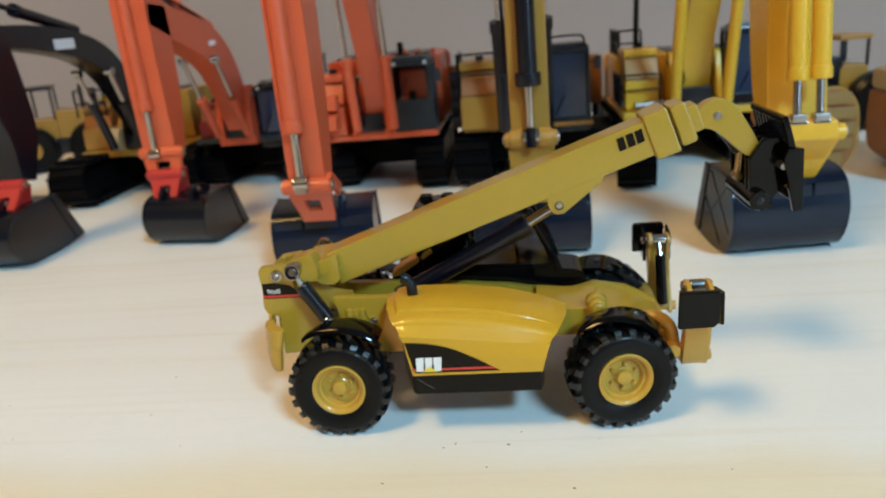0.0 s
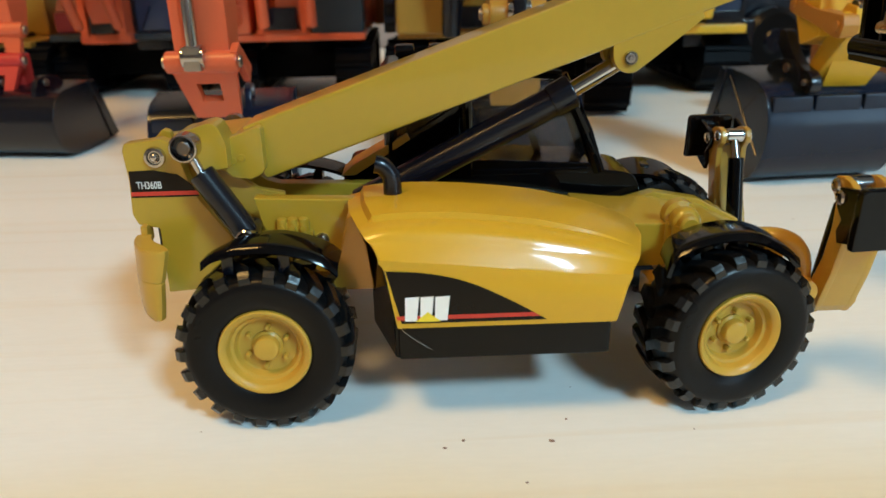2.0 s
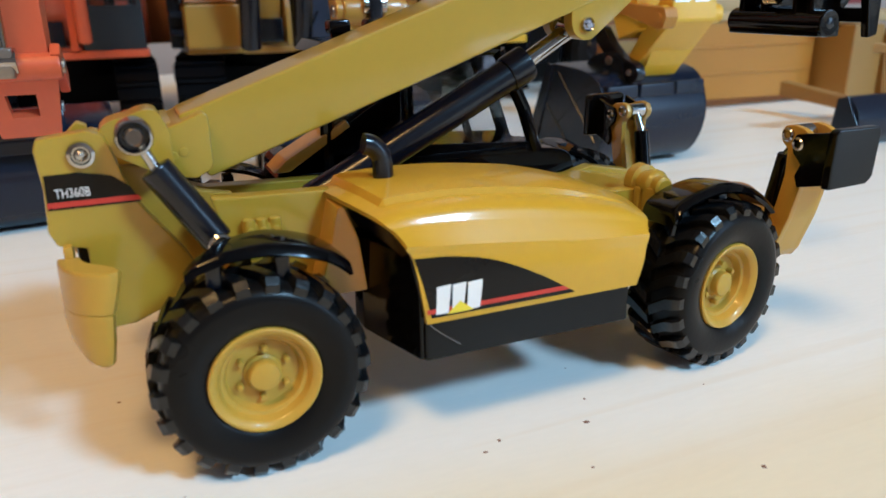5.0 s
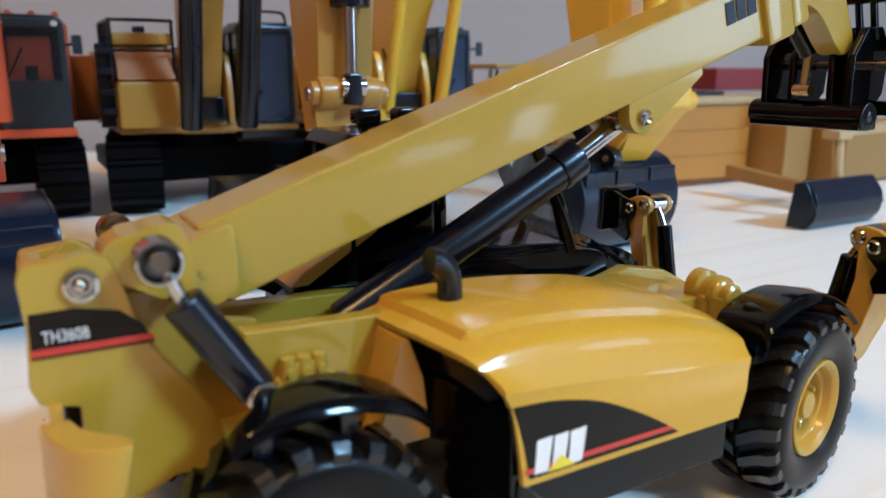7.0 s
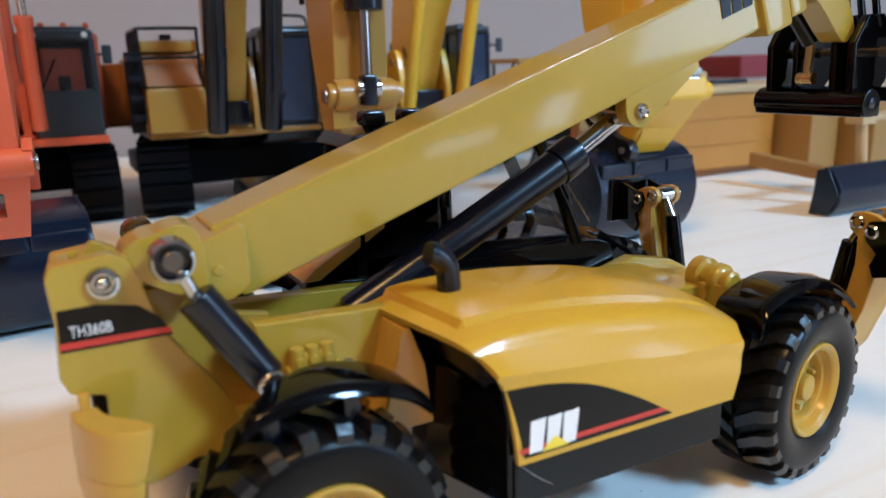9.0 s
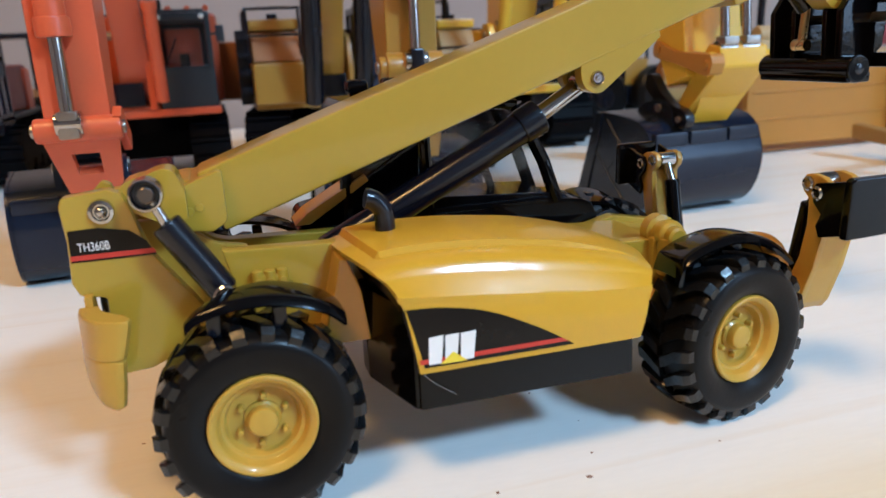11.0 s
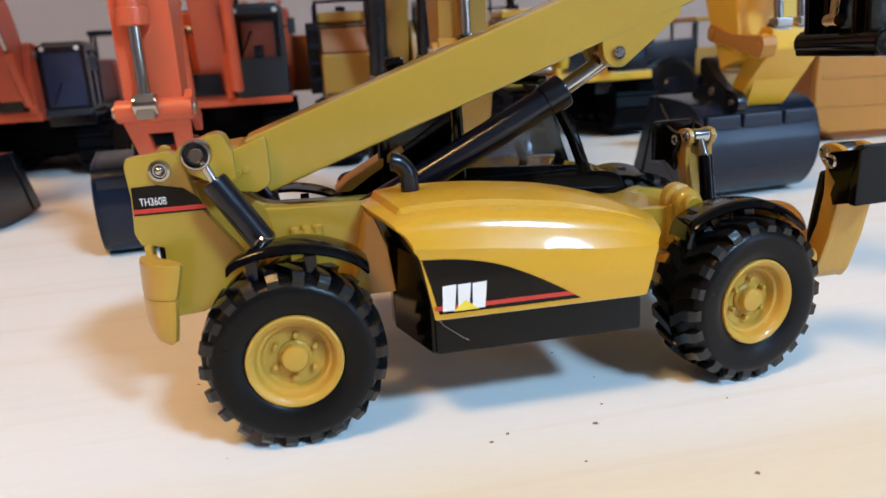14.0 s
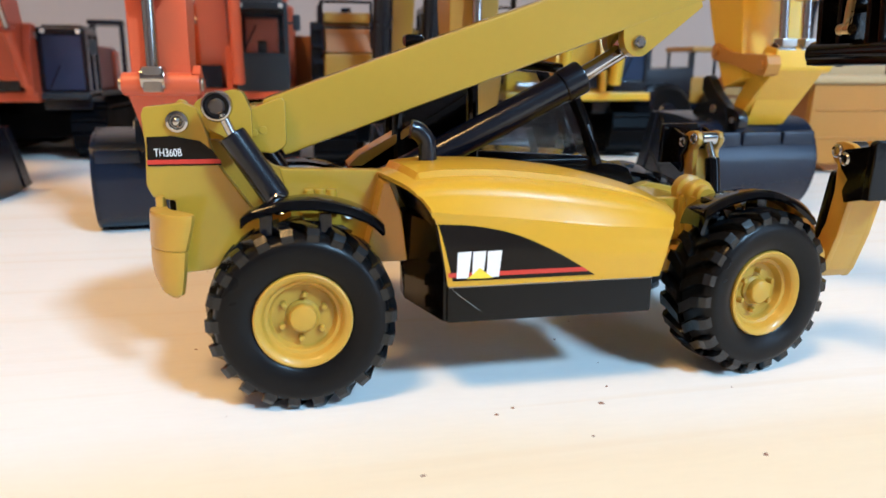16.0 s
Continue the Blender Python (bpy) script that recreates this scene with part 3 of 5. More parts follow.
# engine bay and sill under it
bm = mesh()
g = loft(bm, lambda u, v: Vector((0, 0.9, -0.7)) + bonnet_point(0.045 + u * 0.925, v), 8, 16, 8)
for row in (g[0], g[-1]):
    bm.faces.new(row)
part("engine_block", bm, SATIN, truck, "black engine bay behind the bonnet")
bm = mesh()
prism(bm, [(18.3, -1.7), (46.8, -1.7), (47.6, 2.0), (47.6, 13.0), (17.2, 13.0), (16.6, 8.0)], 11.2, 16.2, 0.35, axes="xyz")
part("sill", bm, BLACK, truck, "glossy black sill under the bonnet")
# steel rod added as the highlight along the sill's top edge
part("sill_glint", rod(mesh(), (18.5, -1.66, 16.12), (46.7, -1.66, 16.12), 0.13, seg=8), STEEL, truck, "bright thin rod imitating the glint on the sill's edge")
part("engine_panel", prism(mesh(), [(17.8, -1.3), (14.4, 10.0), (14.4, 14.0), (24.0, 14.0), (24.0, -1.3)], 11.3, 24.0, 0.3, axes="xyz"), BLACK, truck, "black engine panel")
part("cross_plate", prism(mesh(), [(8.6, 17.2), (14.8, 17.2), (14.0, 24.0), (12.4, 28.4), (11.4, 28.4), (10.4, 24.0)], 8.6, 14.0, 0.3), ARM, truck)

# side decal on the bonnet with a plain badge
bonnet_skin = BVHTree.FromPolygons([v.co * 1000 for v in bonnet.data.vertices], [p.vertices[:] for p in bonnet.data.polygons])


def skin_y(x, z, out):
    """How far across the bonnet's outer side lies at (x, z)."""
    hit = bonnet_skin.ray_cast(Vector((x, -30, z)), Vector((0, 1, 0)))
    return (hit[0].y if hit[0] else -2.1) - out


def skin_patch(bm, lower, upper, out, rows=8):
    """A thin film between two lines of (x, z), lying on the bonnet's side."""
    cols = []
    for (xa, za), (xb, zb) in zip(lower, upper):
        col = []
        for j in range(rows + 1):
            f = j / rows
            x, z = xa + (xb - xa) * f, za + (zb - za) * f
            col.append(bm.verts.new((x, skin_y(x, z, out), z)))
        cols.append(col)
    for a, b in zip(cols, cols[1:]):
        for j in range(rows):
            bm.faces.new((a[j], a[j + 1], b[j + 1], b[j]))
    bmesh.ops.recalc_face_normals(bm, faces=bm.faces[:])
    return bm


edge = arc([(16.5, 24.6), (21.7, 24.2), (27.2, 22.9), (32.8, 20.3), (37.8, 17.25)], 6)
low = [(18.05 + (37.8 - 18.05) * i / (len(edge) - 1), 17.2) for i in range(len(edge))]
side_decal = part("decal", skin_patch(mesh(), low, edge, 0.10), DECAL, bonnet, "black curved decal with a red line and plain white badge")
part("red_line", skin_patch(mesh(), [(18.2, 17.75), (37.0, 17.75)], [(18.1, 18.35), (36.1, 18.35)], 0.16, 2), RED, side_decal)
for x0, x1, top_shift in ((19.2, 21.0, 0.12), (21.2, 22.9, 0.12), (23.1, 25.0, 0.12)):
    part("badge_bar", skin_patch(mesh(), [(x0, 17.6), (x1 - 0.25, 17.6)], [(x0 + top_shift, 21.0), (x1 + top_shift, 21.1)], 0.20, 3), WHITE, side_decal)
part("badge_triangle", skin_patch(mesh(), [(20.6, 17.5), (22.2, 17.5), (23.9, 17.5)], [(20.6, 17.52), (22.2, 18.9), (23.9, 17.52)], 0.26, 2), LEMON, side_decal)

# exhaust elbow
part("exhaust", tube(mesh(), arc([(17.9, 10.4, 29.0), (17.9, 10.4, 32.6), (17.6, 10.4, 34.0), (16.6, 10.4, 35.1), (15.6, 10.4, 35.4)], 5), 1.3, 18), SATIN, truck, "black bent exhaust pipe")

# mudguards
REAR_ARC = arc([(-7.1, 26.1), (-4.6, 27.0), (-2.0, 27.6), (2.3, 27.7), (6.9, 26.6), (10.6, 24.7)], 5)
FRONT_ARC = arc([(55.4, 24.2), (57.2, 25.6), (60.4, 26.9), (64.6, 27.5), (69.0, 26.6), (73.6, 23.9)], 5)


def mudguard(line, outer, inner, tilt, skew, skirt, taper):
    """A thin crowned shell over a wheel, its outer edge turned down into a lip."""
    bm = mesh()
    rows = (0.0, 0.03, 0.07, 0.13, 0.2, 0.35, 0.55, 0.75, 0.9, 1.0)
    n = len(line) - 1

    def place(i, s):
        x, z = line[i]
        z -= skirt * max(0.0, 1 - i / 3.0) ** 1.5
        lip = 0.95 * max(0.0, 1 - s / 0.13) ** 1.6
        end = 0.5 * max(0.0, abs(2 * i / n - 1) - 0.8) / 0.2
        wide = 1 - taper * max(0.0, 1 - i / (0.62 * n)) ** 1.2
        return (x + skew * (2 * s - 1), outer + (inner - outer) * s * wide, z - lip - 0.2 * (2 * s - 1.1) ** 2 - end - tilt * s)
    grid = [[bm.verts.new(place(i, s)) for s in rows] for i in range(n + 1)]
    for a, b in zip(grid, grid[1:]):
        for j in range(len(rows) - 1):
            bm.faces.new((a[j], a[j + 1], b[j + 1], b[j]))
    bmesh.ops.recalc_face_normals(bm, faces=bm.faces[:])
    if sum(f.normal.z for f in bm.faces) < 0:
        bmesh.ops.reverse_faces(bm, faces=bm.faces[:])
    bmesh.ops.solidify(bm, geom=bm.faces[:], thickness=0.6)
    bmesh.ops.recalc_face_normals(bm, faces=bm.faces[:])
    ob = part("mudguard", bm, BLACK, truck, "glossy black mudguard", 50)
    xm, ym = line[n // 2][0], (outer + inner) / 2
    for d in (-3.7, 3.7):
        part("stay", box(mesh(), xm + d - 0.8, xm + d + 0.8, ym - 1.5, ym + 1.5, 22.8, 25.6, 0.2), SATIN, ob)


for line, tilt, skew, wide, skirt, taper, dx, dz in ((REAR_ARC, 0.2, 0.0, 7.2, 0.0, 0.72, 0.0, 0.0), (FRONT_ARC, 1.3, 1.0, 9.2, 1.2, 0.0, -1.6, -1.3)):
    mudguard(line, 0.0, wide, tilt, skew, skirt, taper)
    mudguard([(x + dx, z + dz) for x, z in line], 2 * MID, 2 * MID - wide, tilt, -skew, skirt, taper)

# steering levelling cylinders at the rear, one each side
for y in (9.8, 2 * MID - 9.8):
    s = 1 if y < MID else -1
    zt = 38.6 if s > 0 else 35.6
    bm = mesh()
    lathe(bm, [(1.5, -0.2 * s), (1.5, -1.2 * s), (1.64, -1.45 * s), (1.82, -1.4 * s), (1.98, -1.05 * s), (1.98, 0.9 * s), (1.2, 1.0 * s), (1.1, 4.0 * s), (0, 4.0 * s)], (-9.75, y, zt), "y", 32)
    rod(bm, (-9.2, y, zt - 1.0), (-7.9, y, 34.6), 0.62, seg=14)
    cyl = part("piston_rod", bm, CHROME, truck, "chrome rod with a round eye")
    part("eye_bore", lathe(mesh(), [(1.0, -0.45 * s), (1.52, -0.45 * s), (1.52, 0.6 * s)], (-9.75, y, zt), "y", 28), SATIN, cyl)
    part("pin", lathe(mesh(), [(0, -1.2 * s), (0.85, -1.2 * s), (1.02, -1.05 * s), (1.02, 0.5 * s)], (-9.75, y, zt), "y", 8), DARKSTEEL, cyl, "dark steel pin in the eye")
    bm = mesh()
    rod(bm, (-8.15, y, 35.0), (-2.5, y - 0.8 * s, 26.1), 1.85, 1.85, 24, 0.35)
    rod(bm, (-2.45, y - 2.6 * s, 26.0), (-2.45, y + 3.5 * s, 26.0), 1.3, seg=22, bevel=0.2)
    barrel = part("cylinder_barrel", bm, SATIN, truck, "black hydraulic cylinder")
    part("pin_ring", lathe(mesh(), [(0.95, -2.5 * s), (1.0, -2.85 * s), (1.2, -3.0 * s), (1.42, -2.8 * s), (1.45, -1.8 * s)], (-2.45, y, 26.0), "y", 26), CHROME, barrel, "chrome ring on the lower pin")

# boom: main section, foot, collars, head
part("boom", prism(mesh(), [(-4.5, 38.9), (73.6, 66.4), (77.0, 58.6), (-1.6, 30.8)], 20.6, 29.6, 0.55), CHASSIS, truck, "mustard yellow telescopic boom")
hump = arc([(-13.9, 36.4), (-13.2, 38.6), (-11.9, 39.5), (-10.4, 39.8), (-9.1, 40.3), (-7.8, 40.5), (-6.8, 40.0), (-6.2, 38.7)], 4)
bm = mesh()
prism(bm, hump + [(-5.8, 37.6), (-5.8, 34.0), (-8.6, 33.6)], 15.6, 20.8, 0.5)
prism(bm, [(-8.6, 36.6), (-6.2, 37.75), (-1.75, 39.4), (-1.15, 39.0), (-1.1, 33.0), (-1.5, 32.3), (-3.2, 31.4), (-6.0, 31.8), (-8.6, 34.0)], 18.3, 31.6, 0.45)
prism(bm, [(-12.0, 35.0), (-10.6, 37.6), (-5.0, 38.2), (-5.4, 31.6), (-8.6, 34.0)], 20.6, 33.0, 0.5)
part("boom_foot", bm, CHASSIS, truck)
bm = mesh()
for k in (0, 1):
    rod(bm, (-5.7 + 1.3 * k, 18.12, 34.4 + 0.4 * k), (-5.7 + 1.3 * k, 18.8, 34.4 + 0.4 * k), 0.55, 0.7, seg=16, bevel=0.1)
part("cast_mark", bm, CHASSIS, truck)
A = Vector((0.942, 0.336))


def along(base, du, dn):
    """A place du along the boom and dn across it, from a base (x, z)."""
    return (base[0] + du * A.x - dn * A.y, base[1] + du * A.y + dn * A.x)


TIP = (75.6, 62.5)
for u0, u1, h, w, nm in ((-1.4, 4.4, 5.4, 5.4, "boom_collar"), (4.9, 8.6, 4.8, 4.8, "boom_collar"), (4.6, 11.0, 3.2, 3.6, "inner_boom")):
    c = [along(TIP, u0, h), along(TIP, u1, h), along(TIP, u1, -h), along(TIP, u0, -h)]
    part(nm, prism(mesh(), c, 25.1 - w, 25.1 + w, 0.7), CHASSIS, truck)
bm = mesh()
prism(bm, arc([(85.0, 67.4), (88.0, 69.4), (91.4, 69.4), (94.0, 67.4), (98.6, 59.6), (98.4, 57.2), (96.0, 56.4), (89.6, 62.2), (85.4, 63.4)], 3), 22.0, 26.2, 0.6)
part("boom_head", bm, CHASSIS, truck)
part("pin", lathe(mesh(), [(0, 21.4), (0.5, 21.4), (0.55, 21.7), (0.9, 21.6), (0.95, 22.2)], (89.6, 0, 66.0), "y", 18), STEEL, truck)
# plain badge on the boom's side
for k in range(3):
    a = along((67.6, 59.6), 2.15 * k, 0)
    c = [along(a, 0, 0), along(a, 1.8, 0), along(a, 2.0, 3.0), along(a, 0.2, 3.0)]
    part("badge_bar", prism(mesh(), c, 20.46, 20.62, 0), DECAL, truck)
# lug and lift cylinder
part("lift_lug", prism(mesh(), arc([(50.8, 51.0), (50.9, 47.6), (52.0, 45.9), (53.8, 45.5), (55.6, 46.5), (64.0, 53.2)], 3) + [(63, 56)], 20.75, 23.0, 0.2), CHASSIS, truck)
part("lift_lug", prism(mesh(), arc([(50.8, 51.0), (50.9, 47.6), (52.0, 45.9), (53.8, 45.5), (55.6, 46.5), (64.0, 53.2)], 3) + [(63, 56)], 27.2, 29.45, 0.2), CHASSIS, truck)
part("bolt", lathe(mesh(), [(0, 20.1), (0.35, 20.1), (0.4, 20.45), (0.7, 20.45), (0.95, 20.15), (1.1, 20.4), (1.1, 21.2)], (53.4, 0, 47.7), "y", 18), CHROME, truck, "steel bolt")
bm = mesh()
rod(bm, (12.0, 25.2, 25.0), (43.4, 25.2, 41.0), 2.45, seg=28, bevel=0.3)
rod(bm, (42.6, 25.2, 40.6), (46.0, 25.2, 42.4), 2.75, seg=28, bevel=0.35)
part("lift_cylinder", bm, SATIN, truck, "black hydraulic lift cylinder")
bm = mesh()
rod(bm, (44.0, 25.2, 41.4), (53.2, 25.2, 46.8), 1.3, seg=20)
rod(bm, (53.4, 23.2, 47.4), (53.4, 27.2, 47.4), 1.9, seg=20, bevel=0.2)
part("piston_rod", bm, CHROME, truck, "chrome piston rod")

# carriage at the boom head: cross tube, plates, tilt rod and guard with bars
bm = mesh()
rod(bm, (98.2, 17.4, 46.7), (98.2, 38.4, 46.7), 2.3, seg=28, bevel=0.4)
box(bm, 96.2, 101.0, 17.8, 38.0, 44.5, 46.2, 0.3)
carriage = part("carriage", bm, BLACK, truck, "glossy black fork carriage with cross tube")
part("tube_hole", lathe(mesh(), [(0, 17.25), (0.7, 17.25), (0.9, 17.35), (0.9, 18.5)], (98.2, 0, 46.7), "y", 16), SATIN, carriage)
for y0, y1 in ((19.8, 21.2), (23.0, 24.2), (30.0, 31.2), (35.0, 36.4)):
    part("carriage_plate", prism(mesh(), [(96.6, 47.6), (96.2, 56.0), (99.0, 60.4), (103.0, 60.6), (105.6, 57.0), (105.0, 50.0), (100.6, 45.6)], y0, y1, 0.3), BLACK, carriage)
for y0, y1 in ((15.2, 16.8), (39.2, 40.8)):
    part("side_frame", prism(mesh(), [(102.2, 56.6), (103.0, 58.6), (106.4, 58.6), (106.8, 44.6), (104.8, 44.2)], y0, y1, 0.3), BLACK, carriage)
part("shaft", rod(mesh(), (102.6, 16.0, 54.6), (102.6, 40.0, 54.6), 0.8, seg=14), STEEL, carriage)
part("cross_bar", box(mesh(), 103.6, 106.0, 15.4, 40.6, 56.8, 58.6, 0.4), BLACK, carriage)
part("cross_bar", box(mesh(), 104.2, 106.4, 15.4, 40.6, 46.6, 49.0, 0.4), BLACK, carriage)
bm = mesh()
rod(bm, (96.2, 27.6, 57.0), (95.7, 27.6, 50.8), 0.7, seg=14)
rod(bm, (95.7, 26.2, 50.6), (95.7, 29.2, 50.6), 1.0, seg=16, bevel=0.15)
part("tilt_rod", bm, BRASS, carriage, "brass coloured tilt rod")
part("tilt_cylinder", rod(mesh(), (89.0, 29.6, 66.0), (96.4, 28.0, 56.4), 1.4, seg=18, bevel=0.2), SATIN, carriage)
bm = mesh()
for y in (17.0, 39.0):
    prism(bm, [(104.0, 57.0), (105.6, 57.0), (103.2, 65.0), (102.0, 65.0)], y - 0.6, y + 0.6, 0.2)
box(bm, 101.8, 103.2, 16.4, 39.6, 64.2, 65.6, 0.3)
guard = part("guard", bm, BLACK, carriage, "black load guard with upright bars")
for k in range(8):
    y = 19.2 + 2.52 * k
    part("guard_bar", prism(mesh(), [(104.2, 57.2), (105.2, 57.2), (102.9, 64.6), (102.1, 64.6)], y - 0.5, y + 0.5, 0.15), BLACK, carriage)

# folded stabilisers at the front: a channel-shaped arm, its cylinder inside and a foot pad on two brackets
ARM_SIDE = [(0.9, 31.2), (1.2, 32.5), (2.6, 33.2), (4.4, 33.5), (5.9, 33.2), (6.6, 32.0), (6.2, 30.8), (5.0, 29.8), (5.0, 26.0), (6.0, 21.0), (8.2, 16.2), (9.8, 13.2), (8.8, 12.0), (6.4, 12.2), (5.4, 13.6), (3.2, 19.5), (2.0, 24.4), (1.2, 28.0)]
ARM_WEB = [(1.25, 29.6), (2.05, 24.4), (3.25, 19.5), (5.45, 13.6), (6.4, 12.3), (7.4, 12.9), (6.4, 14.2), (4.4, 19.8), (3.1, 24.6), (2.4, 29.6)]
BRACKET = [(3.2, 29.6), (3.7, 31.2), (3.0, 32.4), (1.6, 32.7), (0.4, 32.9), (-4.1, 33.8), (-4.1, 26.4), (1.8, 24.8), (2.5, 26.4), (1.7, 28.2)]


def eyelet(x0, x1, y, z, r):
    """A tubular pin along x with an open end."""
    return lathe(mesh(), [(0, x0 + 0.5), (r * 0.5, x0 + 0.5), (r * 0.55, x0 + 0.05), (r * 0.8, x0 - 0.1), (r, x0 + 0.15), (r, x1 - 0.15), (r * 0.8, x1), (0, x1)], (0, y, z), "x", 20)


for near in (True, False):
    dx = 0.0 if near else -1.0

    def across(pts):
        return [(y if near else 2 * MID - y, z) for y, z in pts]

    def fy(y):
        return y if near else 2 * MID - y
    leg = part("stabiliser_arm", prism(mesh(), across(ARM_WEB), 79.6 + dx, 83.7 + dx, 0.2, axes="yzx"), ARM, truck, "ochre stabiliser arm folded upright")
    for x0, x1 in ((78.8, 79.9), (83.4, 84.5)):
        part("arm_plate", prism(mesh(), across(ARM_SIDE), x0 + dx, x1 + dx, 0.25, axes="yzx"), ARM, leg)
    part("pin", eyelet(78.4 + dx, 84.9 + dx, fy(5.1), 32.0, 1.05), CHROME, leg)
    part("pin", eyelet(77.6 + dx, 85.4 + dx, fy(2.4), 31.1, 1.0), CHROME, leg)
    part("knuckle", rod(mesh(), (78.4 + dx, fy(7.8), 13.9), (85.6 + dx, fy(7.8), 13.9), 1.3, seg=18, bevel=0.3), ARM, leg)
    part("stabiliser_cylinder", rod(mesh(), (81.6 + dx, fy(10.0), 15.2), (81.6 + dx, fy(7.4), 28.4), 1.5, 1.4, 20, 0.3), BLACK, leg, "glossy black stabiliser cylinder")
    bm = mesh()
    rod(bm, (81.6 + dx, fy(7.5), 28.0), (81.6 + dx, fy(5.4), 31.6), 0.8, seg=14)
    rod(bm, (80.1 + dx, fy(5.1), 32.0), (83.2 + dx, fy(5.1), 32.0), 1.35, seg=18, bevel=0.2)
    part("piston_rod", bm, CHROME, leg)
    reach = 0.0 if near else 1.6
    y0, y1 = sorted((fy(-5.4 + reach), fy(-4.0 + reach)))
    pad = part("foot_pad", prism(mesh(), [(75.9 + dx, 34.0), (76.5 + dx, 34.4), (83.8 + dx, 34.4), (84.4 + dx, 33.8), (84.0 + dx, 27.4), (82.9 + dx, 26.4), (75.7 + dx, 26.2)], y0, y1, 0.3), BLACK, leg, "black foot pad")
    for x0, x1 in ((77.9, 78.7), (84.6, 85.3)):
        part("pad_bracket", prism(mesh(), across([(max(y, -4.1 + reach), z) for y, z in BRACKET]), x0 + dx, x1 + dx, 0.2, axes="yzx"), BLACK, pad)
    if not near:
        leg.location.z = -0.0016
    if near:
        part("stabiliser_base", tube(mesh(), arc([(70.5, fy(10.5), 22.8), (73.2, fy(9.0), 23.2), (75.4, fy(8.2), 22.4), (76.8, fy(8.0), 20.2), (77.4, fy(8.0), 16.6), (79.2, fy(8.0), 14.4)], 4), 1.5, 14), ARM, truck)

# cab on the far side
cab = part("cab", prism(mesh(), arc([(9.2, 26.6), (10.4, 28.8), (16.0, 29.6)], 3) + [(33.0, 29.7), (51.6, 28.6), (53.4, 27.6)] + arc([(53.8, 27.3), (57.2, 26.9), (59.4, 26.0), (60.4, 23.8)], 3) + [(60.6, 18.6), (9.2, 19.0)], 33.6, 46.2, 0.5), BLACK, truck, "glossy black driver's cab with tinted windows")
part("sill_step", box(mesh(), 10.0, 60.6, 32.9, 33.8, 19.2, 22.4, 0.3), BLACK, cab)
part("door_line", box(mesh(), 31.0, 51.0, 33.3, 33.7, 26.9, 28.0, 0.18), BLACK, cab)
for y in (34.2, 45.4):
    part("pillar", tube(mesh(), [(53.0, y, 27.0), (50.6, y, 34.0), (45.8, y, 43.6)], 1.15, 10), BLACK, cab)
    part("pillar", tube(mesh(), [(30.5, y, 27.0), (30.0, y, 45.0)], 0.9, 10), BLACK, cab)
    part("pillar", tube(mesh(), [(17.0, y, 27.0), (17.6, y, 44.0)], 1.1, 10), BLACK, cab)
    part("rail", tube(mesh(), [(16.5, y, 44.6), (30.0, y, 45.2), (45.8, y, 43.6)], 0.9, 10), BLACK, cab)
    part("pane", prism(mesh(), [(30.9, 27.8), (52.6, 27.8), (45.4, 42.8), (30.6, 44.6)], y - 0.2, y + 0.2, 0), CLEAR, cab)
    part("pane", prism(mesh(), [(18.0, 27.8), (29.8, 27.8), (29.4, 44.4), (18.4, 44.0)], y - 0.2, y + 0.2, 0), GLASS, cab)
part("roof", prism(mesh(), [(15.6, 44.4), (17.0, 46.0), (30.0, 46.4), (45.0, 44.4), (46.2, 43.2), (30.0, 44.8)], 33.6, 46.0, 0.3), BLACK, cab)
part("rear_shroud", prism(mesh(), [(8.8, 26.6), (9.6, 27.6), (20.0, 34.0), (29.0, 39.6), (29.0, 27.0)], 33.6, 44.0, 0.3), BLACK, cab)
part("rear_panel", prism(mesh(), [(8.6, 27.6), (10.6, 29.4), (20.0, 34.6), (20.6, 33.6), (11.0, 27.6)], 33.2, 40.0, 0.2), ARM, cab, "ochre slanted rear panel")
bm = mesh()
prism(bm, [(24.0, 27.6), (33.0, 27.6), (33.0, 30.0), (26.0, 30.6), (24.4, 38.0), (22.8, 38.0)], 36.5, 43.0, 0.5)
part("seat", bm, SATIN, cab)
part("steering_column", tube(mesh(), [(44.0, 39.8, 27.0), (42.0, 39.8, 33.0)], 0.7, 8), SATIN, cab)
for x in (18.4, 24.0):
    bm = mesh()
    box(bm, x, x + 3.3, 33.6, 36.8, 47.0, 49.0, 0.6)
    box(bm, x + 0.8, x + 1.8, 34.4, 35.6, 45.4, 47.2, 0.2)
    part("work_lamp", bm, BLACK, cab)
part("lamp_bar", rod(mesh(), (19.0, 35.2, 46.9), (26.8, 35.2, 46.9), 0.5, seg=10), BLACK, cab)
# a fibre caught on the sill
fibre = solid("lint_fibre", tube(mesh(), arc([(17.9, -2.55, 18.6), (18.6, -2.5, 16.4), (20.4, -2.35, 14.6), (22.6, -2.1, 12.9)], 5), 0.014, 5), BEAD, "fine pale fibre caught on the black sill", "fibre")

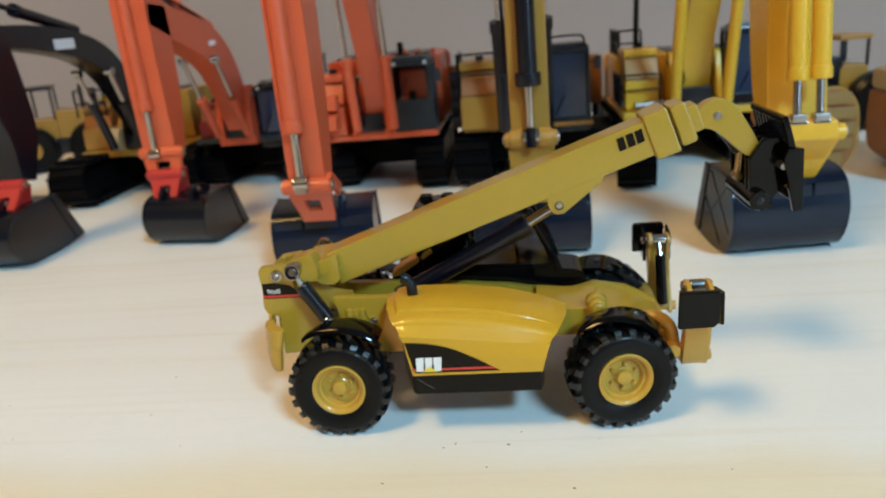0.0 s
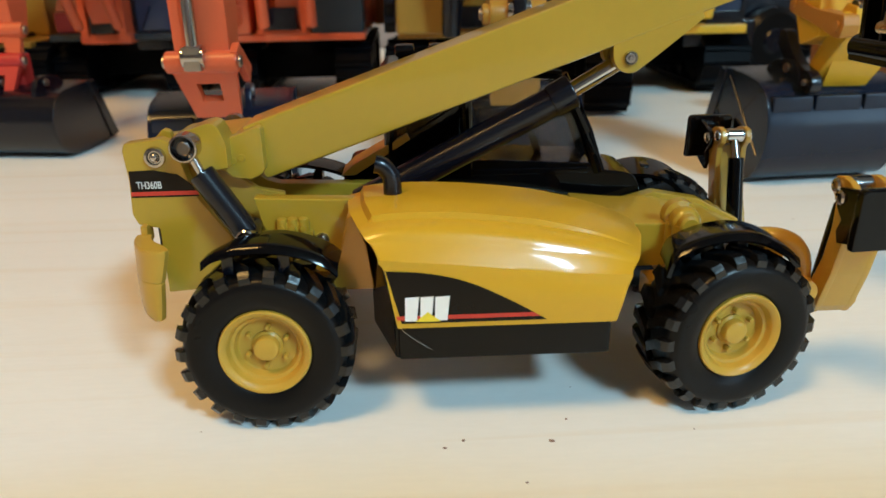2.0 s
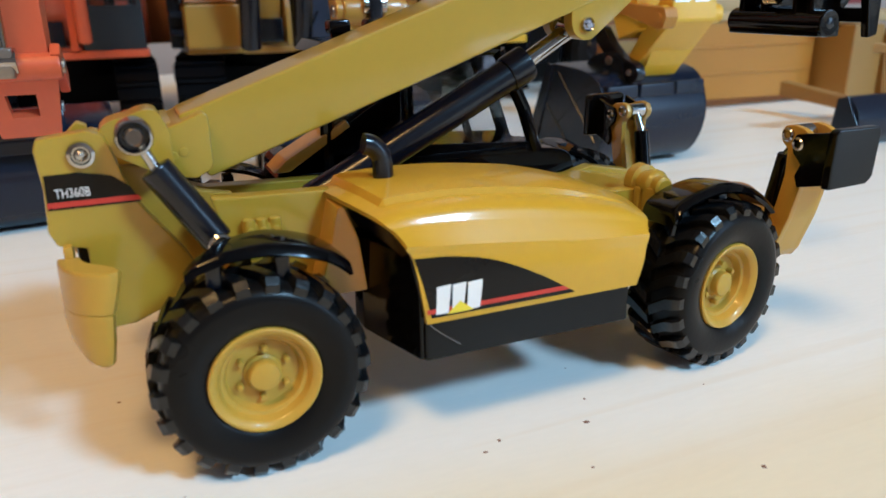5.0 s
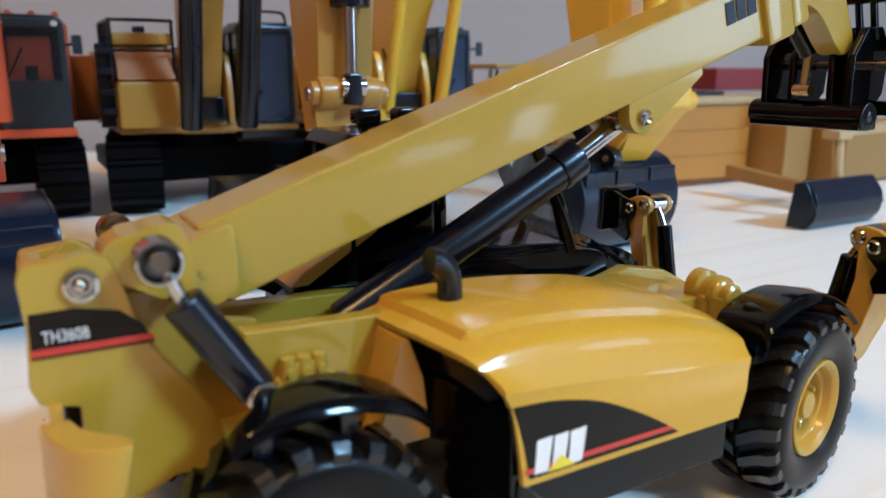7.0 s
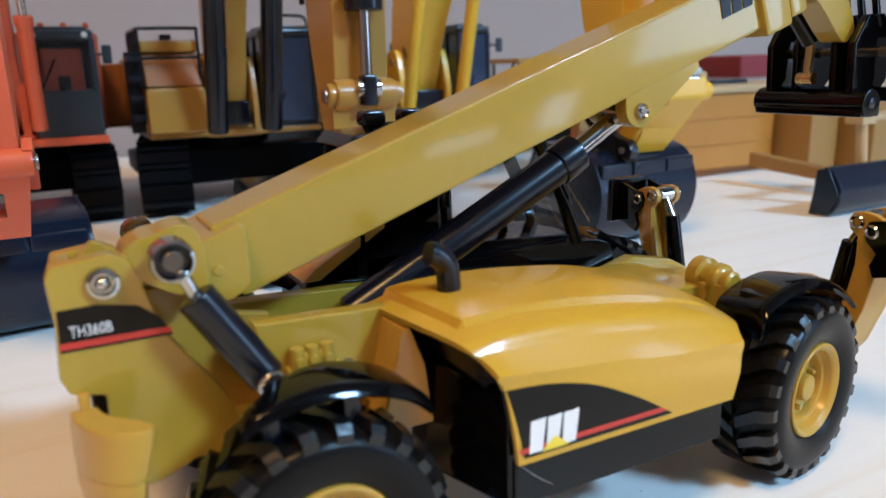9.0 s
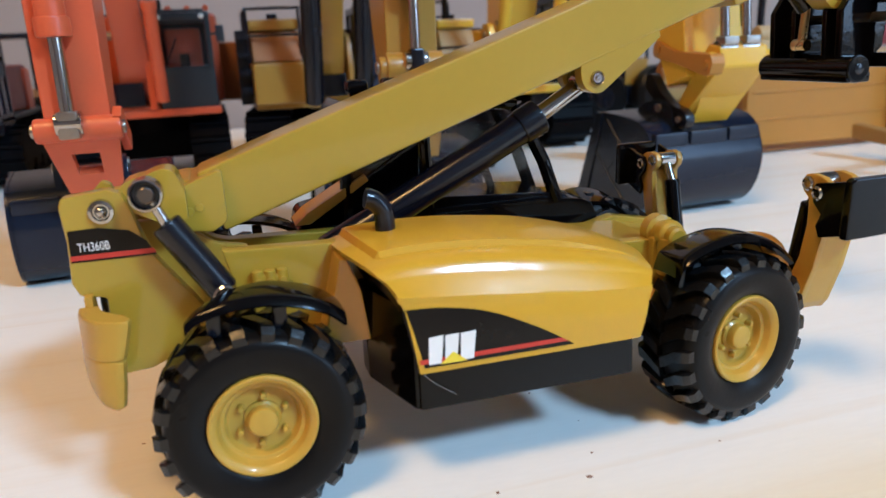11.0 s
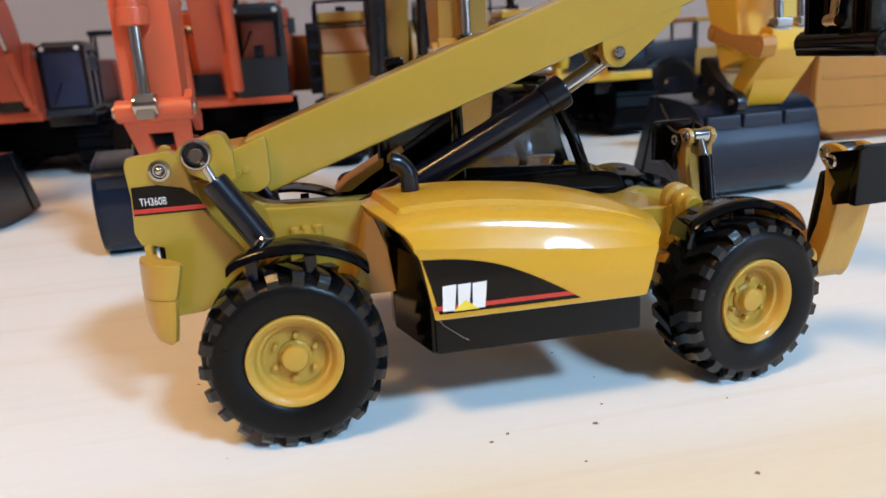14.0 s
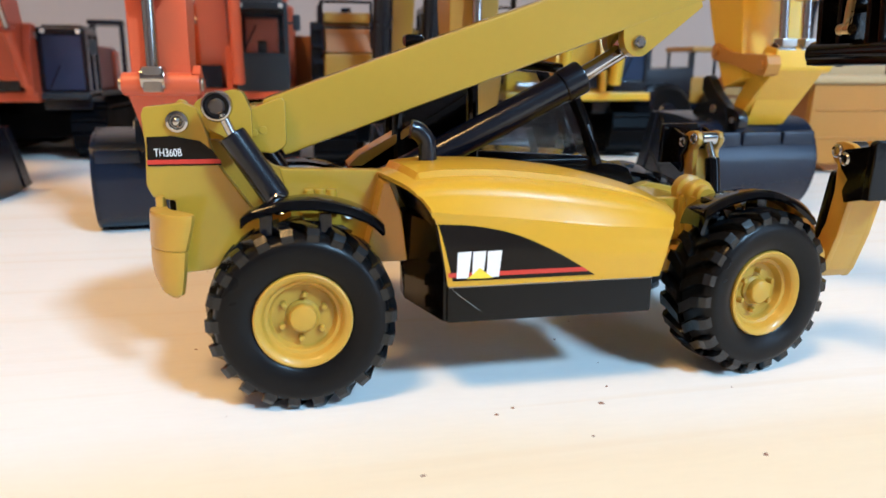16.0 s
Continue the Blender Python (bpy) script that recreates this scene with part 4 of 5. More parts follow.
# ---------------------------------------------------------------- the other models behind it
def track(parent, x, length, width, height, shoes=30):
    """A crawler track running along y: core with wheels, and a belt of shoes round it."""
    bm = mesh()
    r = height / 2
    straight = length - height
    per = 2 * straight + 2 * math.pi * r
    box(bm, -width * 0.3, width * 0.3, -straight / 2, straight / 2, height * 0.14, height * 0.86, 0.5)
    for y in (-straight / 2, straight / 2):
        rod(bm, (-width * 0.34, y, r), (width * 0.34, y, r), r * 0.88, seg=24)
    for k in range(5):
        y = -straight / 2 + straight * (k + 0.5) / 5
        rod(bm, (-width * 0.36, y, height * 0.17), (width * 0.36, y, height * 0.17), height * 0.15, seg=12)
    core = part("track", bm, TRACK, parent, "dark crawler track")
    core.matrix_basis = pose(x / 1000, 0, height * 0.00012)
    bm = mesh()
    h = per / shoes / 2 * 0.90
    box(bm, -width / 2, width / 2, -h, h, 0.0, height * 0.07, 0)
    box(bm, -width / 2, width / 2, -h, -h * 0.55, -height * 0.06, 0.02, 0)
    shoe = finish("track_shoe", bm, TRACK)
    for k in range(shoes):
        s = per * k / shoes
        if s < straight:
            y, z, a = -straight / 2 + s, 0.0, 0.0
        elif s < straight + math.pi * r:
            t = (s - straight) / r
            y, z, a = straight / 2 + r * math.sin(t), r - r * math.cos(t), t
        elif s < 2 * straight + math.pi * r:
            y, z, a = straight / 2 - (s - straight - math.pi * r), 2 * r, math.pi
        else:
            t = (s - 2 * straight - math.pi * r) / r
            y, z, a = -straight / 2 - r * math.sin(t), r + r * math.cos(t), math.pi + t
        ob = new("track_shoe", shoe)
        ob.parent = core
        ob.matrix_basis = pose(0, y / 1000, (z) / 1000, math.degrees(a))
    return core


def bucket_mesh(w, h, d):
    """An open digging bucket: curved back, side plates with a thicker rim; opening towards +y, bottom at z = 0."""
    prof = arc([(0.30 * d, h), (-0.28 * d, h * 0.93), (-0.47 * d, h * 0.66), (-0.46 * d, h * 0.34), (-0.30 * d, h * 0.08), (0.0, 0.0), (0.45 * d, h * 0.03), (0.62 * d, h * 0.10)], 7)
    bm = mesh()
    inner = []
    for i, (y, z) in enumerate(prof):
        a, b = prof[max(i - 1, 0)], prof[min(i + 1, len(prof) - 1)]
        t = Vector((b[0] - a[0], b[1] - a[1])).normalized()
        inner.append((y - t.y * 1.2, z + t.x * 1.2))
    prism(bm, prof + inner[::-1], -w / 2, w / 2, 0.0, axes="yzx")
    for s in (-1, 1):
        x = s * w / 2
        prism(bm, prof, x - 0.7, x + 0.7, 0.25, axes="yzx")
        prism(bm, [(0.26 * d, h * 0.98), (0.36 * d, h), (0.70 * d, h * 0.10), (0.55 * d, h * 0.06)], x + s * 0.75 - 0.5, x + s * 0.75 + 0.5, 0.15, axes="yzx")
    return bm


def bucket(parent, x, y, z, size, turn, mat, ear, strips=True, cross=False):
    w, h, d = size
    bk = part("bucket", bucket_mesh(w, h, d), mat, parent, "dark digging bucket with teeth", 45)
    bk.matrix_basis = pose(x / 1000, y / 1000, z / 1000, 0, 0, turn)
    if strips:
        for k, f in ((-0.34, 0.150), (0.0, 0.175), (0.34, 0.150)):
            part("wear_strip", box(mesh(), (k - f) * w, (k + f) * w, -0.468 * d, -0.38 * d, h * 0.70, h * 0.84, 0.7), mat, bk)
    if cross:
        for a, b in (((-0.30, 0.86), (0.30, 0.34)), ((0.20, 0.92), (-0.36, 0.30)), ((0.42, 0.62), (-0.10, 0.10))):
            part("side_rib", rod(mesh(), (-w / 2 - 0.7, a[0] * d, a[1] * h), (-w / 2 - 0.7, b[0] * d, b[1] * h), 0.4, seg=6), mat, bk)
    for k in range(5):
        tx = -w / 2 + w * (k + 0.5) / 5
        part("tooth", prism(mesh(), [(0.55 * d, 0.02 * h), (0.60 * d + 7, 0.12 * h), (0.55 * d, 0.18 * h)], tx - 1.7, tx + 1.7, 0.2, axes="yzx"), mat, bk)
    for k in (-1, 1):
        part("bucket_ear", prism(mesh(), arc([(-0.36 * d, h * 0.84), (-0.30 * d, h + 1.6), (-0.16 * d, h + 3.4), (0.08 * d, h + 2.4), (0.24 * d, h * 0.92)], 3), k * ear - 0.9, k * ear + 0.9, 0.25, axes="yzx"), mat, bk)
        part("ear_pin", rod(mesh(), (k * ear - 1.5, -0.14 * d, h + 1.2), (k * ear + 1.5, -0.14 * d, h + 1.2), 1.3, seg=12, bevel=0.2), STEEL, bk)
    return bk


def machine(label, ox, oy):
    """An excavator model's base, and a helper that links meshes given in the room's millimetres under it."""
    ob = thing("excavator_model", label, "toy excavator", "excavator models", pose(ox / 1000, oy / 1000, 0))

    def put(name, bm, mat, parent=None, lab="", angle=34):
        bmesh.ops.translate(bm, vec=(-ox, -oy, 0), verts=bm.verts[:])
        return part(name, bm, mat, parent or ob, lab, angle)
    return ob, put


def undercarriage(ob, put, tracks, length, width, height, ox, oy):
    """Two crawler tracks, given by the middle across and the front, with the frame and slewing ring between them."""
    for x, front, turn in tracks:
        t = track(ob, 0, length, width, height, 34)
        mid = Matrix.Translation(((x - ox) / 1000, (front - oy) / 1000, 0)) @ pose(0, 0, 0, 0, 0, turn) @ Matrix.Translation((0, length / 2000, height * 0.00012))
        t.matrix_basis = mid
    xs = [t[0] for t in tracks]
    front = max(t[1] for t in tracks)
    b = mesh()
    box(b, min(xs), max(xs), front + length * 0.28, front + length * 0.72, height * 0.35, height * 0.95, 1.5)
    for x in xs:
        box(b, x - 4, x + 4, front + 18, front + length - 14, height * 0.45, height * 0.8, 1.0)
    rod(b, (ox, oy, height * 0.9), (ox, oy, 31), 20, seg=36)
    put("undercarriage", b, TRACK)


def limb(put, name, pts, half, x0, x1, mat, lab=""):
    """A box-section arm along a line of (y, z); half gives its half depth at each point."""
    line = arc([(y, z, h) for (y, z), h in zip(pts, half)], 5)
    up, dn = [], []
    for i, (y, z, h) in enumerate(line):
        a, c = line[max(i - 1, 0)], line[min(i + 1, len(line) - 1)]
        t = Vector((c[0] - a[0], c[1] - a[1])).normalized()
        up.append((y - t.y * h, z + t.x * h))
        dn.append((y + t.y * h, z - t.x * h))
    return put(name, prism(mesh(), up + dn[::-1], x0, x1, 0.7, axes="yzx"), mat, None, lab)


def ram(put, name, p, q, r, mat, split=0.62, rod_mat=None, rod_r=0.5, collar=1.2):
    """A hydraulic cylinder from p to q: barrel, end collar, chrome rod and eyes."""
    p, q = Vector(p), Vector(q)
    b = mesh()
    rod(b, p, p.lerp(q, split), r, seg=22, bevel=r * 0.12)
    if collar:
        d = (q - p).normalized() * r * 1.1
        e = p.lerp(q, split)
        rod(b, e - d, e + d * 0.25, r * collar, seg=22, bevel=r * 0.15)
    cyl = put(name, b, mat)
    b = mesh()
    rod(b, p.lerp(q, split - 0.02), q, r * rod_r, seg=16)
    rod(b, q - Vector((r * 0.9, 0, 0)), q + Vector((r * 0.9, 0, 0)), r * rod_r * 1.7, seg=16, bevel=0.2)
    put("piston_rod", b, rod_mat or CHROME, None, "chrome piston rod")
    return cyl


def glazed_cab(put, x0, x1, y0, y1, z0, z1, mat, front, seat_mat, panel, lamps=True, rail=False, mirror=1):
    """A cab standing on the deck: lower panel, posts, roof, panes, seat, lamps and mirror."""
    cab = put("cab", box(mesh(), x0, x1, y0 + 1.0, y1, z0, panel, 0.8), mat, None, "dark cab with glazed sides")
    b = mesh()
    box(b, x0, x1, y0, y1, z1 - 3.4, z1, 1.1)
    box(b, x0 + 2, x1 - 2, y0 + 3, y1 - 4, z1 - 0.2, z1 + 1.2, 0.5)
    put("roof", b, mat, cab)
    for x in (x0 + 1.0, x1 - 1.0):
        for ya, yb in ((y0, y0 + 2.0), (y1 - 2.0, y1), ((y0 + y1) / 2 - 0.8, (y0 + y1) / 2 + 0.8)):
            put("post", box(mesh(), x - 1.0, x + 1.0, ya, yb, panel - 1, z1 - 3, 0.3), mat, cab)
    put("pane", box(mesh(), x0 + 2.1, x1 - 2.1, y0 + 0.7, y0 + 1.2, panel + 0.1, z1 - 3.5, 0), front, cab)
    for x in (x0 + 0.8, x1 - 1.2):
        put("pane", box(mesh(), x, x + 0.4, y0 + 2.1, y1 - 2.1, panel + 0.1, z1 - 3.5, 0), front, cab)
    put("rear_panel", box(mesh(), x0 + 2.1, x1 - 2.1, y1 - 1.4, y1 - 0.6, panel, z1 - 3.5, 0.1), mat, cab)
    b = mesh()
    w = (x1 - x0) * 0.31
    xm = (x0 + x1) / 2
    box(b, xm - w, xm + w, y0 + 9, y0 + 12.5, panel - 3, z1 - 6, 1.2)
    box(b, xm - w, xm + w, y0 + 3.5, y0 + 9.5, panel - 4, panel + 1, 1.0)
    put("seat", b, seat_mat, cab)
    put("console", box(mesh(), xm - 2, xm + 2, y0 + 1.8, y0 + 3.8, panel - 2, panel + 5, 0.6), SATIN, cab)
    if lamps:
        for x in (x0 + 3, x1 - 3):
            put("roof_lamp", rod(mesh(), (x, y0 - 0.7, z1 - 1.8), (x, y0 + 0.6, z1 - 1.8), 1.1, seg=12, bevel=0.2), BEAD, cab)
    put("wiper", tube(mesh(), [(x0 + 4, y0 + 0.3, panel + 1), (x0 + 9, y0 + 0.3, panel + 11)], 0.35, 6), SATIN, cab)
    if mirror:
        xa = x1 if mirror > 0 else x0
        b = mesh()
        tube(b, [(xa - mirror, y0 + 1, z1 - 9), (xa + 3.5 * mirror, y0 - 2, z1 - 8.5)], 0.5, 6)
        box(b, xa + 3.5 * mirror - 1.6, xa + 3.5 * mirror + 1.6, y0 - 3, y0 - 1.6, z1 - 12, z1 - 5.5, 0.5)
        put("mirror", b, CABGREY, cab)
    if rail:
        b = mesh()
        tube(b, arc([(x0 + 2, y0 + 2, z1), (x0 + 3, y0 + 2, z1 + 4), (x0 + 6, y0 + 2, z1 + 5), (x1 - 6, y0 + 2, z1 + 5), (x1 - 3, y0 + 2, z1 + 4), (x1 - 2, y0 + 2, z1)], 3), 0.6, 6)
        put("roof_guard", b, mat, cab)
    return cab


def stepped_tank(put, x0, x1, y0, y1, z0, z1, mat, upper=None):
    """The tank beside the boom: a lower block in front, a panel set back above it, and a top."""
    h = z1 - z0
    tank = put("fuel_tank", box(mesh(), x0, x1, y0, y1, z0, z0 + h * 0.5, 1.6), mat)
    # upper, where given, is a darker paint carrying the recess's shade
    put("upper_panel", prism(mesh(), [(y0 + 1.5, z0 + h * 0.51), (y0 + 7, z0 + h * 0.86), (y1, z0 + h * 0.86), (y1, z0 + h * 0.51)], x0 + 0.8, x1 - 0.8, 0.6, axes="yzx"), upper or mat, tank)
    put("tank_top", box(mesh(), x0 + 0.3, x1 - 0.3, y0 + 5, y1, z0 + h * 0.87, z1, 1.0), mat, tank)
    b = mesh()
    for k in range(3):
        box(b, x0 - 0.5, x0 + 0.6, y0 + 6 + 9 * k, y0 + 12 + 9 * k, z0 + 4, z0 + h * 0.42, 0.2)
    put("grille", b, SATIN, tank)
    put("filler_cap", rod(mesh(), ((x0 + x1) / 2, y0 + 14, z1 - 0.5), ((x0 + x1) / 2, y0 + 14, z1 + 2.4), 2.2, seg=16, bevel=0.3), SATIN, tank)
    return tank


def handrail(put, x0, x1, y0, y1, z0, z1, mat, posts=4, r=0.65):
    b = put("handrail", tube(mesh(), arc([(x1, y0, z0), (x1, y0, z1 - 2), (x1 - 1.5, y0, z1), (x0 + 1.5, y0, z1), (x0, y0 + 1.5, z1), (x0, y1 - 1.5, z1), (x0, y1, z1 - 2), (x0, y1, z0)], 3), r, 8), mat, None, "black handrail")
    put("middle_rail", tube(mesh(), [(x1, y0, (z0 + z1) / 2), (x0, y0, (z0 + z1) / 2), (x0, y1, (z0 + z1) / 2)], r * 0.8, 6), mat, b)
    for k in range(posts):
        put("rail_post", tube(mesh(), [(x0, y0 + (y1 - y0) * k / posts, z0), (x0, y0 + (y1 - y0) * k / posts, z1)], r, 6), mat, b)
    return b


def rear_body(put, x0, x1, y0, y1, z0, z1, mat, cw_mat, cw=(0, 0), lamps=True):
    """Engine cover and rounded counterweight behind the cab."""
    body = put("engine_cover", box(mesh(), x0, x1, y0, y1, z0, z1, 1.8), mat)
    a, c = x0 - cw[0], x1 + cw[1]
    m = (a + c) / 2
    put("counterweight", prism(mesh(), arc([(a, y1 - 12), (a + 1, y1 + 4), (a + (m - a) * 0.5, y1 + 14), (m, y1 + 17), (c - (c - m) * 0.5, y1 + 14), (c - 1, y1 + 4), (c, y1 - 12)], 4), z0 - 1, z1 - 2, 1.2, axes="xyz"), cw_mat)
    b = mesh()
    for k in range(5):
        box(b, x0 + 4 + k * (x1 - x0 - 8) / 5, x0 + 4 + (k + 0.7) * (x1 - x0 - 8) / 5, y0 + 8, y1 - 8, z1, z1 + 1.0, 0.2)
    put("vent", b, SATIN, body)
    ex = mesh()
    rod(ex, (x0 + (x1 - x0) * 0.62, y0 + 18, z1 - 1), (x0 + (x1 - x0) * 0.62, y0 + 18, z1 + 7), 1.8, seg=14)
    put("exhaust", ex, SATIN, body)
    if lamps:
        for k in (0.70, 0.82, 0.94):
            x = x0 + (x1 - x0) * k
            l = mesh()
            rod(l, (x, y0 + 1, z1 - 0.5), (x, y0 + 1, z1 + 1.5), 0.5, seg=8)
            rod(l, (x, y0 + 0.2, z1 + 2.2), (x, y0 + 1.8, z1 + 2.2), 1.3, seg=12, bevel=0.2)
            put("work_lamp", l, mat, body)
    return body


def boom_foot(put, xa, xb, w, y0, z0, z1, mat, ear=2.6, lean=6):
    """Two upright ears on the deck that carry the boom's foot, with a pin through them."""
    f = put("boom_bracket", box(mesh(), xa - 1, xb + 1, y0 + 3, y0 + 20, z0 - 3, z0 + 1.5, 0.5), mat)
    for x in (xa, xb - ear):
        put("bracket_ear", prism(mesh(), arc([(y0 + 1, z0), (y0 + 2, z0 + (z1 - z0) * 0.55), (y0 + lean, z1 - 1), (y0 + lean + 5, z1), (y0 + lean + 10, z1 - 3), (y0 + 22, z0)], 3), x, x + ear, 0.4, axes="yzx"), mat, f)
    put("pin", rod(mesh(), (xa - 1, y0 + lean + 4, z1 - 5), (xb + 1, y0 + lean + 4, z1 - 5), 1.6, seg=16, bevel=0.3), STEEL, f)
    # black block added in place of the dark recess between the ears
    put("pump", box(mesh(), xa + ear + 1.5, xb - ear - 1.5, y0 + 0.5, y0 + 9, z0 + 1.6, z0 + 11, 0.8), SATIN, f)
    b = mesh()
    tube(b, arc([(xa + ear + 2, y0 + 4, z0 + 10), (xa + ear + 3, y0 - 1, z0 + 16), (xa + ear + 2, y0 + 3, z0 + 24), (xa + ear + 2, y0 + 8, z0 + 30)], 4), 0.6, 6)
    put("hose", b, SATIN, f)
    return f


def hoses(put, x, pts, n=2, gap=2.2, r=0.65):
    for k in range(n):
        put("hose", tube(mesh(), arc([(x + k * gap, y - 1.2 * k, z + 1.5 * k) for y, z in pts], 5), r, 6), SATIN)


def window_link(put, x0, x1, xa, xb, y0, z0, y1, z1, mat, hole=True, name="linkage"):
    """A link plate hanging from a pin (y0, z0) to the bucket (y1, z1), narrower below, with a square window."""
    d = Vector((0, y1 - y0, z1 - z0))
    n = d.cross(Vector((1, 0, 0))).normalized() * 1.2
    b = mesh()

    def quad(c):
        r = [[b.verts.new(Vector((x, y0, z0)) + d * f + s * n) for x, f in c] for s in (-1, 1)]
        fs = [b.faces.new(r[0]), b.faces.new(r[1][::-1])]
        for i in range(4):
            fs.append(b.faces.new((r[0][i], r[1][i], r[1][(i + 1) % 4], r[0][(i + 1) % 4])))
        bmesh.ops.recalc_face_normals(b, faces=fs)
    def L(f): return x0 + (xa - x0) * f
    def R(f): return x1 + (xb - x1) * f
    if hole:
        f1, f2, k = 0.34, 0.68, 0.30
        quad([(L(0), 0), (R(0), 0), (R(f1), f1), (L(f1), f1)])
        quad([(L(f2), f2), (R(f2), f2), (R(1), 1), (L(1), 1)])
        m = lambda f, s: L(f) + (R(f) - L(f)) * s
        quad([(L(f1), f1), (m(f1, k), f1), (m(f2, k), f2), (L(f2), f2)])
        quad([(m(f1, 1 - k), f1), (R(f1), f1), (R(f2), f2), (m(f2, 1 - k), f2)])
    else:
        quad([(L(0), 0), (R(0), 0), (R(1), 1), (L(1), 1)])
    ob = put(name, b, mat)
    rod_b = mesh()
    rod(rod_b, (x0 - 0.8, y0, z0), (x1 + 0.8, y0, z0), 2.7, seg=22, bevel=0.6)
    put("link_pin", rod_b, mat, ob)
    for k, x in ((-1, x0), (1, x1)):
        put("pin_cap", rod(mesh(), (x + k * 0.7, y0, z0), (x + k * 1.5, y0, z0), 1.5, seg=14, bevel=0.2), STEEL, ob)
    return ob


# orange excavator nearest to the telehandler
ob, put = machine("orange diecast excavator model with grey cab and dark bucket", -29, 296)
undercarriage(ob, put, ((-57, 262, 0), (-4, 246, 0)), 108, 16, 24, -29, 296)
put("deck", box(mesh(), -62, 2, 246, 340, 30.5, 33.5, 0.8), ORANGE)
rear_body(put, -60, 4, 272, 330, 33.6, 71.5, ORANGE, ORANGE, (1, 1))
stepped_tank(put, -62, -47, 246, 271, 33.6, 66, ORANGE)
for k in range(2):
    put("step", box(mesh(), -61 + 2 * k, -50, 236 + 5 * k, 246.5, 38 + 10 * k, 46 + 10 * k, 1.0), ORANGE)
glazed_cab(put, -21.5, 1.0, 247, 271, 30.5, 71, CABGREY, CLEAR, ORANGE, 50)
boom_foot(put, -44, -23, 2, 244, 33.6, 68, ORANGE)
limb(put, "boom", [(258, 38), (252, 72), (238, 106), (208, 150), (178, 170), (140, 166), (110, 152)], (7, 13, 17, 17, 13, 9, 6), -36, -24, ORANGE)
for x in (-40.2, -20.2):
    ram(put, "boom_cylinder", (x, 240, 37), (x, 222, 125), 2.5, ORANGE, 0.42)
limb(put, "stick", [(112, 176), (109, 150), (108, 100), (106, 62), (103, 38)], (7, 11, 10, 8, 4.5), -36.4, -22.8, ORANGE, "orange stick hanging down to the bucket")
ram(put, "bucket_cylinder", (-31.0, 97.5, 150), (-31.0, 96.0, 41), 3.0, ORANGE, 0.83)
put("rod_clevis", box(mesh(), -33.2, -28.8, 93.6, 97.6, 37.8, 43.6, 0.5), STEEL, None, "bright steel rod end")
window_link(put, -37.6, -21.6, -35.2, -23.6, 98, 39.6, 108, 25.0, ORANGE)
put("side_link", prism(mesh(), [(96, 42), (100, 44), (112, 37), (109, 33)], -22.6, -20.6, 0.4, axes="yzx"), ORANGE)
bucket(ob, -4.0, -167, 0.0, (38, 27, 28), 6, GREY, 7.6)

# orange excavator further back
ob, put = machine("orange diecast excavator model with red coupler and black bucket", -120, 330)
undercarriage(ob, put, ((-146, 292, 0), (-92, 288, 0)), 104, 16, 23, -120, 330)
put("deck", box(mesh(), -150, -90, 284, 372, 29, 32, 0.8), CABGREY)
rear_body(put, -150, -92, 318, 362, 32, 54, MAROON, ORANGE, (1, 1), False)
stepped_tank(put, -150, -135, 292, 318, 32, 52, MAROON)
glazed_cab(put, -111, -90, 288, 312, 24, 61, SATIN, BLUEPANE, SATIN, 33, True)
boom_foot(put, -132, -111, 2, 276, 31, 62, ORANGE, 3.4)
limb(put, "boom", [(284, 36), (272, 66), (252, 85), (222, 95), (196, 101), (180, 104)], (6, 11, 11, 9, 7, 5), -126, -114.6, ORANGE)
part("decal_bar", box(mesh(), -114.55 + 120, -114.4 + 120, 243 - 330, 252 - 330, 87, 89.6, 0), WHITE, ob)
for x in (-129.2, -111.6):
    ram(put, "boom_cylinder", (x, 270, 36), (x, 240, 80), 2.3, ORANGE, 0.5)
ram(put, "stick_cylinder", (-120.3, 262, 97), (-120.3, 196, 116), 2.6, ORANGE, 0.6)
limb(put, "stick", [(186, 126), (189, 110), (190, 80), (189, 58), (187, 40)], (5, 10, 10, 8, 5), -131.0, -114.6, ORANGE, "orange stick hanging down to the bucket")
ram(put, "bucket_cylinder", (-124, 178.5, 116), (-124, 180, 42), 2.9, ORANGE, 0.72)
window_link(put, -131.5, -112.0, -128.5, -113.5, 182, 42, 180, 30, ORANGE)
window_link(put, -128.5, -113.0, -124.5, -115.5, 179.5, 32, 172, 17.5, COUPLER, True, "coupler")
put("coupler_body", box(mesh(), -127, -114.5, 181.5, 190, 22, 34, 1.2), COUPLER, None, "red quick coupler")
bucket(ob, 8.0, -150, 0.0, (31, 24, 33), -8, SATIN, 8.0, False)
hoses(put, -119, [(200, 112), (222, 106), (248, 98), (270, 84)])

# amber excavator behind the cab
ob, put = machine("amber yellow excavator model with black handrails and dark cab", 50, 292)
undercarriage(ob, put, ((19, 240, -8), (101, 212, -8)), 112, 19, 25, 50, 292)
put("deck", box(mesh(), 16, 84, 246, 340, 30.4, 32.5, 0.5), AMBER)
rear_body(put, 15, 86, 280, 330, 32.6, 62, AMBER, RUST, (12, 11), False)
stepped_tank(put, 15.5, 37, 240, 279, 32.6, 67, AMBER, RUST)
handrail(put, 15.0, 36, 243, 276, 50, 71, SATIN)
for z in (38, 45, 52, 59):
    put("ladder_rung", box(mesh(), 10.5, 15.2, 242, 248, z, z + 2.2, 0.3), SATIN)
put("ladder", box(mesh(), 10.2, 15.2, 248.2, 250, 33, 63, 0.4), SATIN)
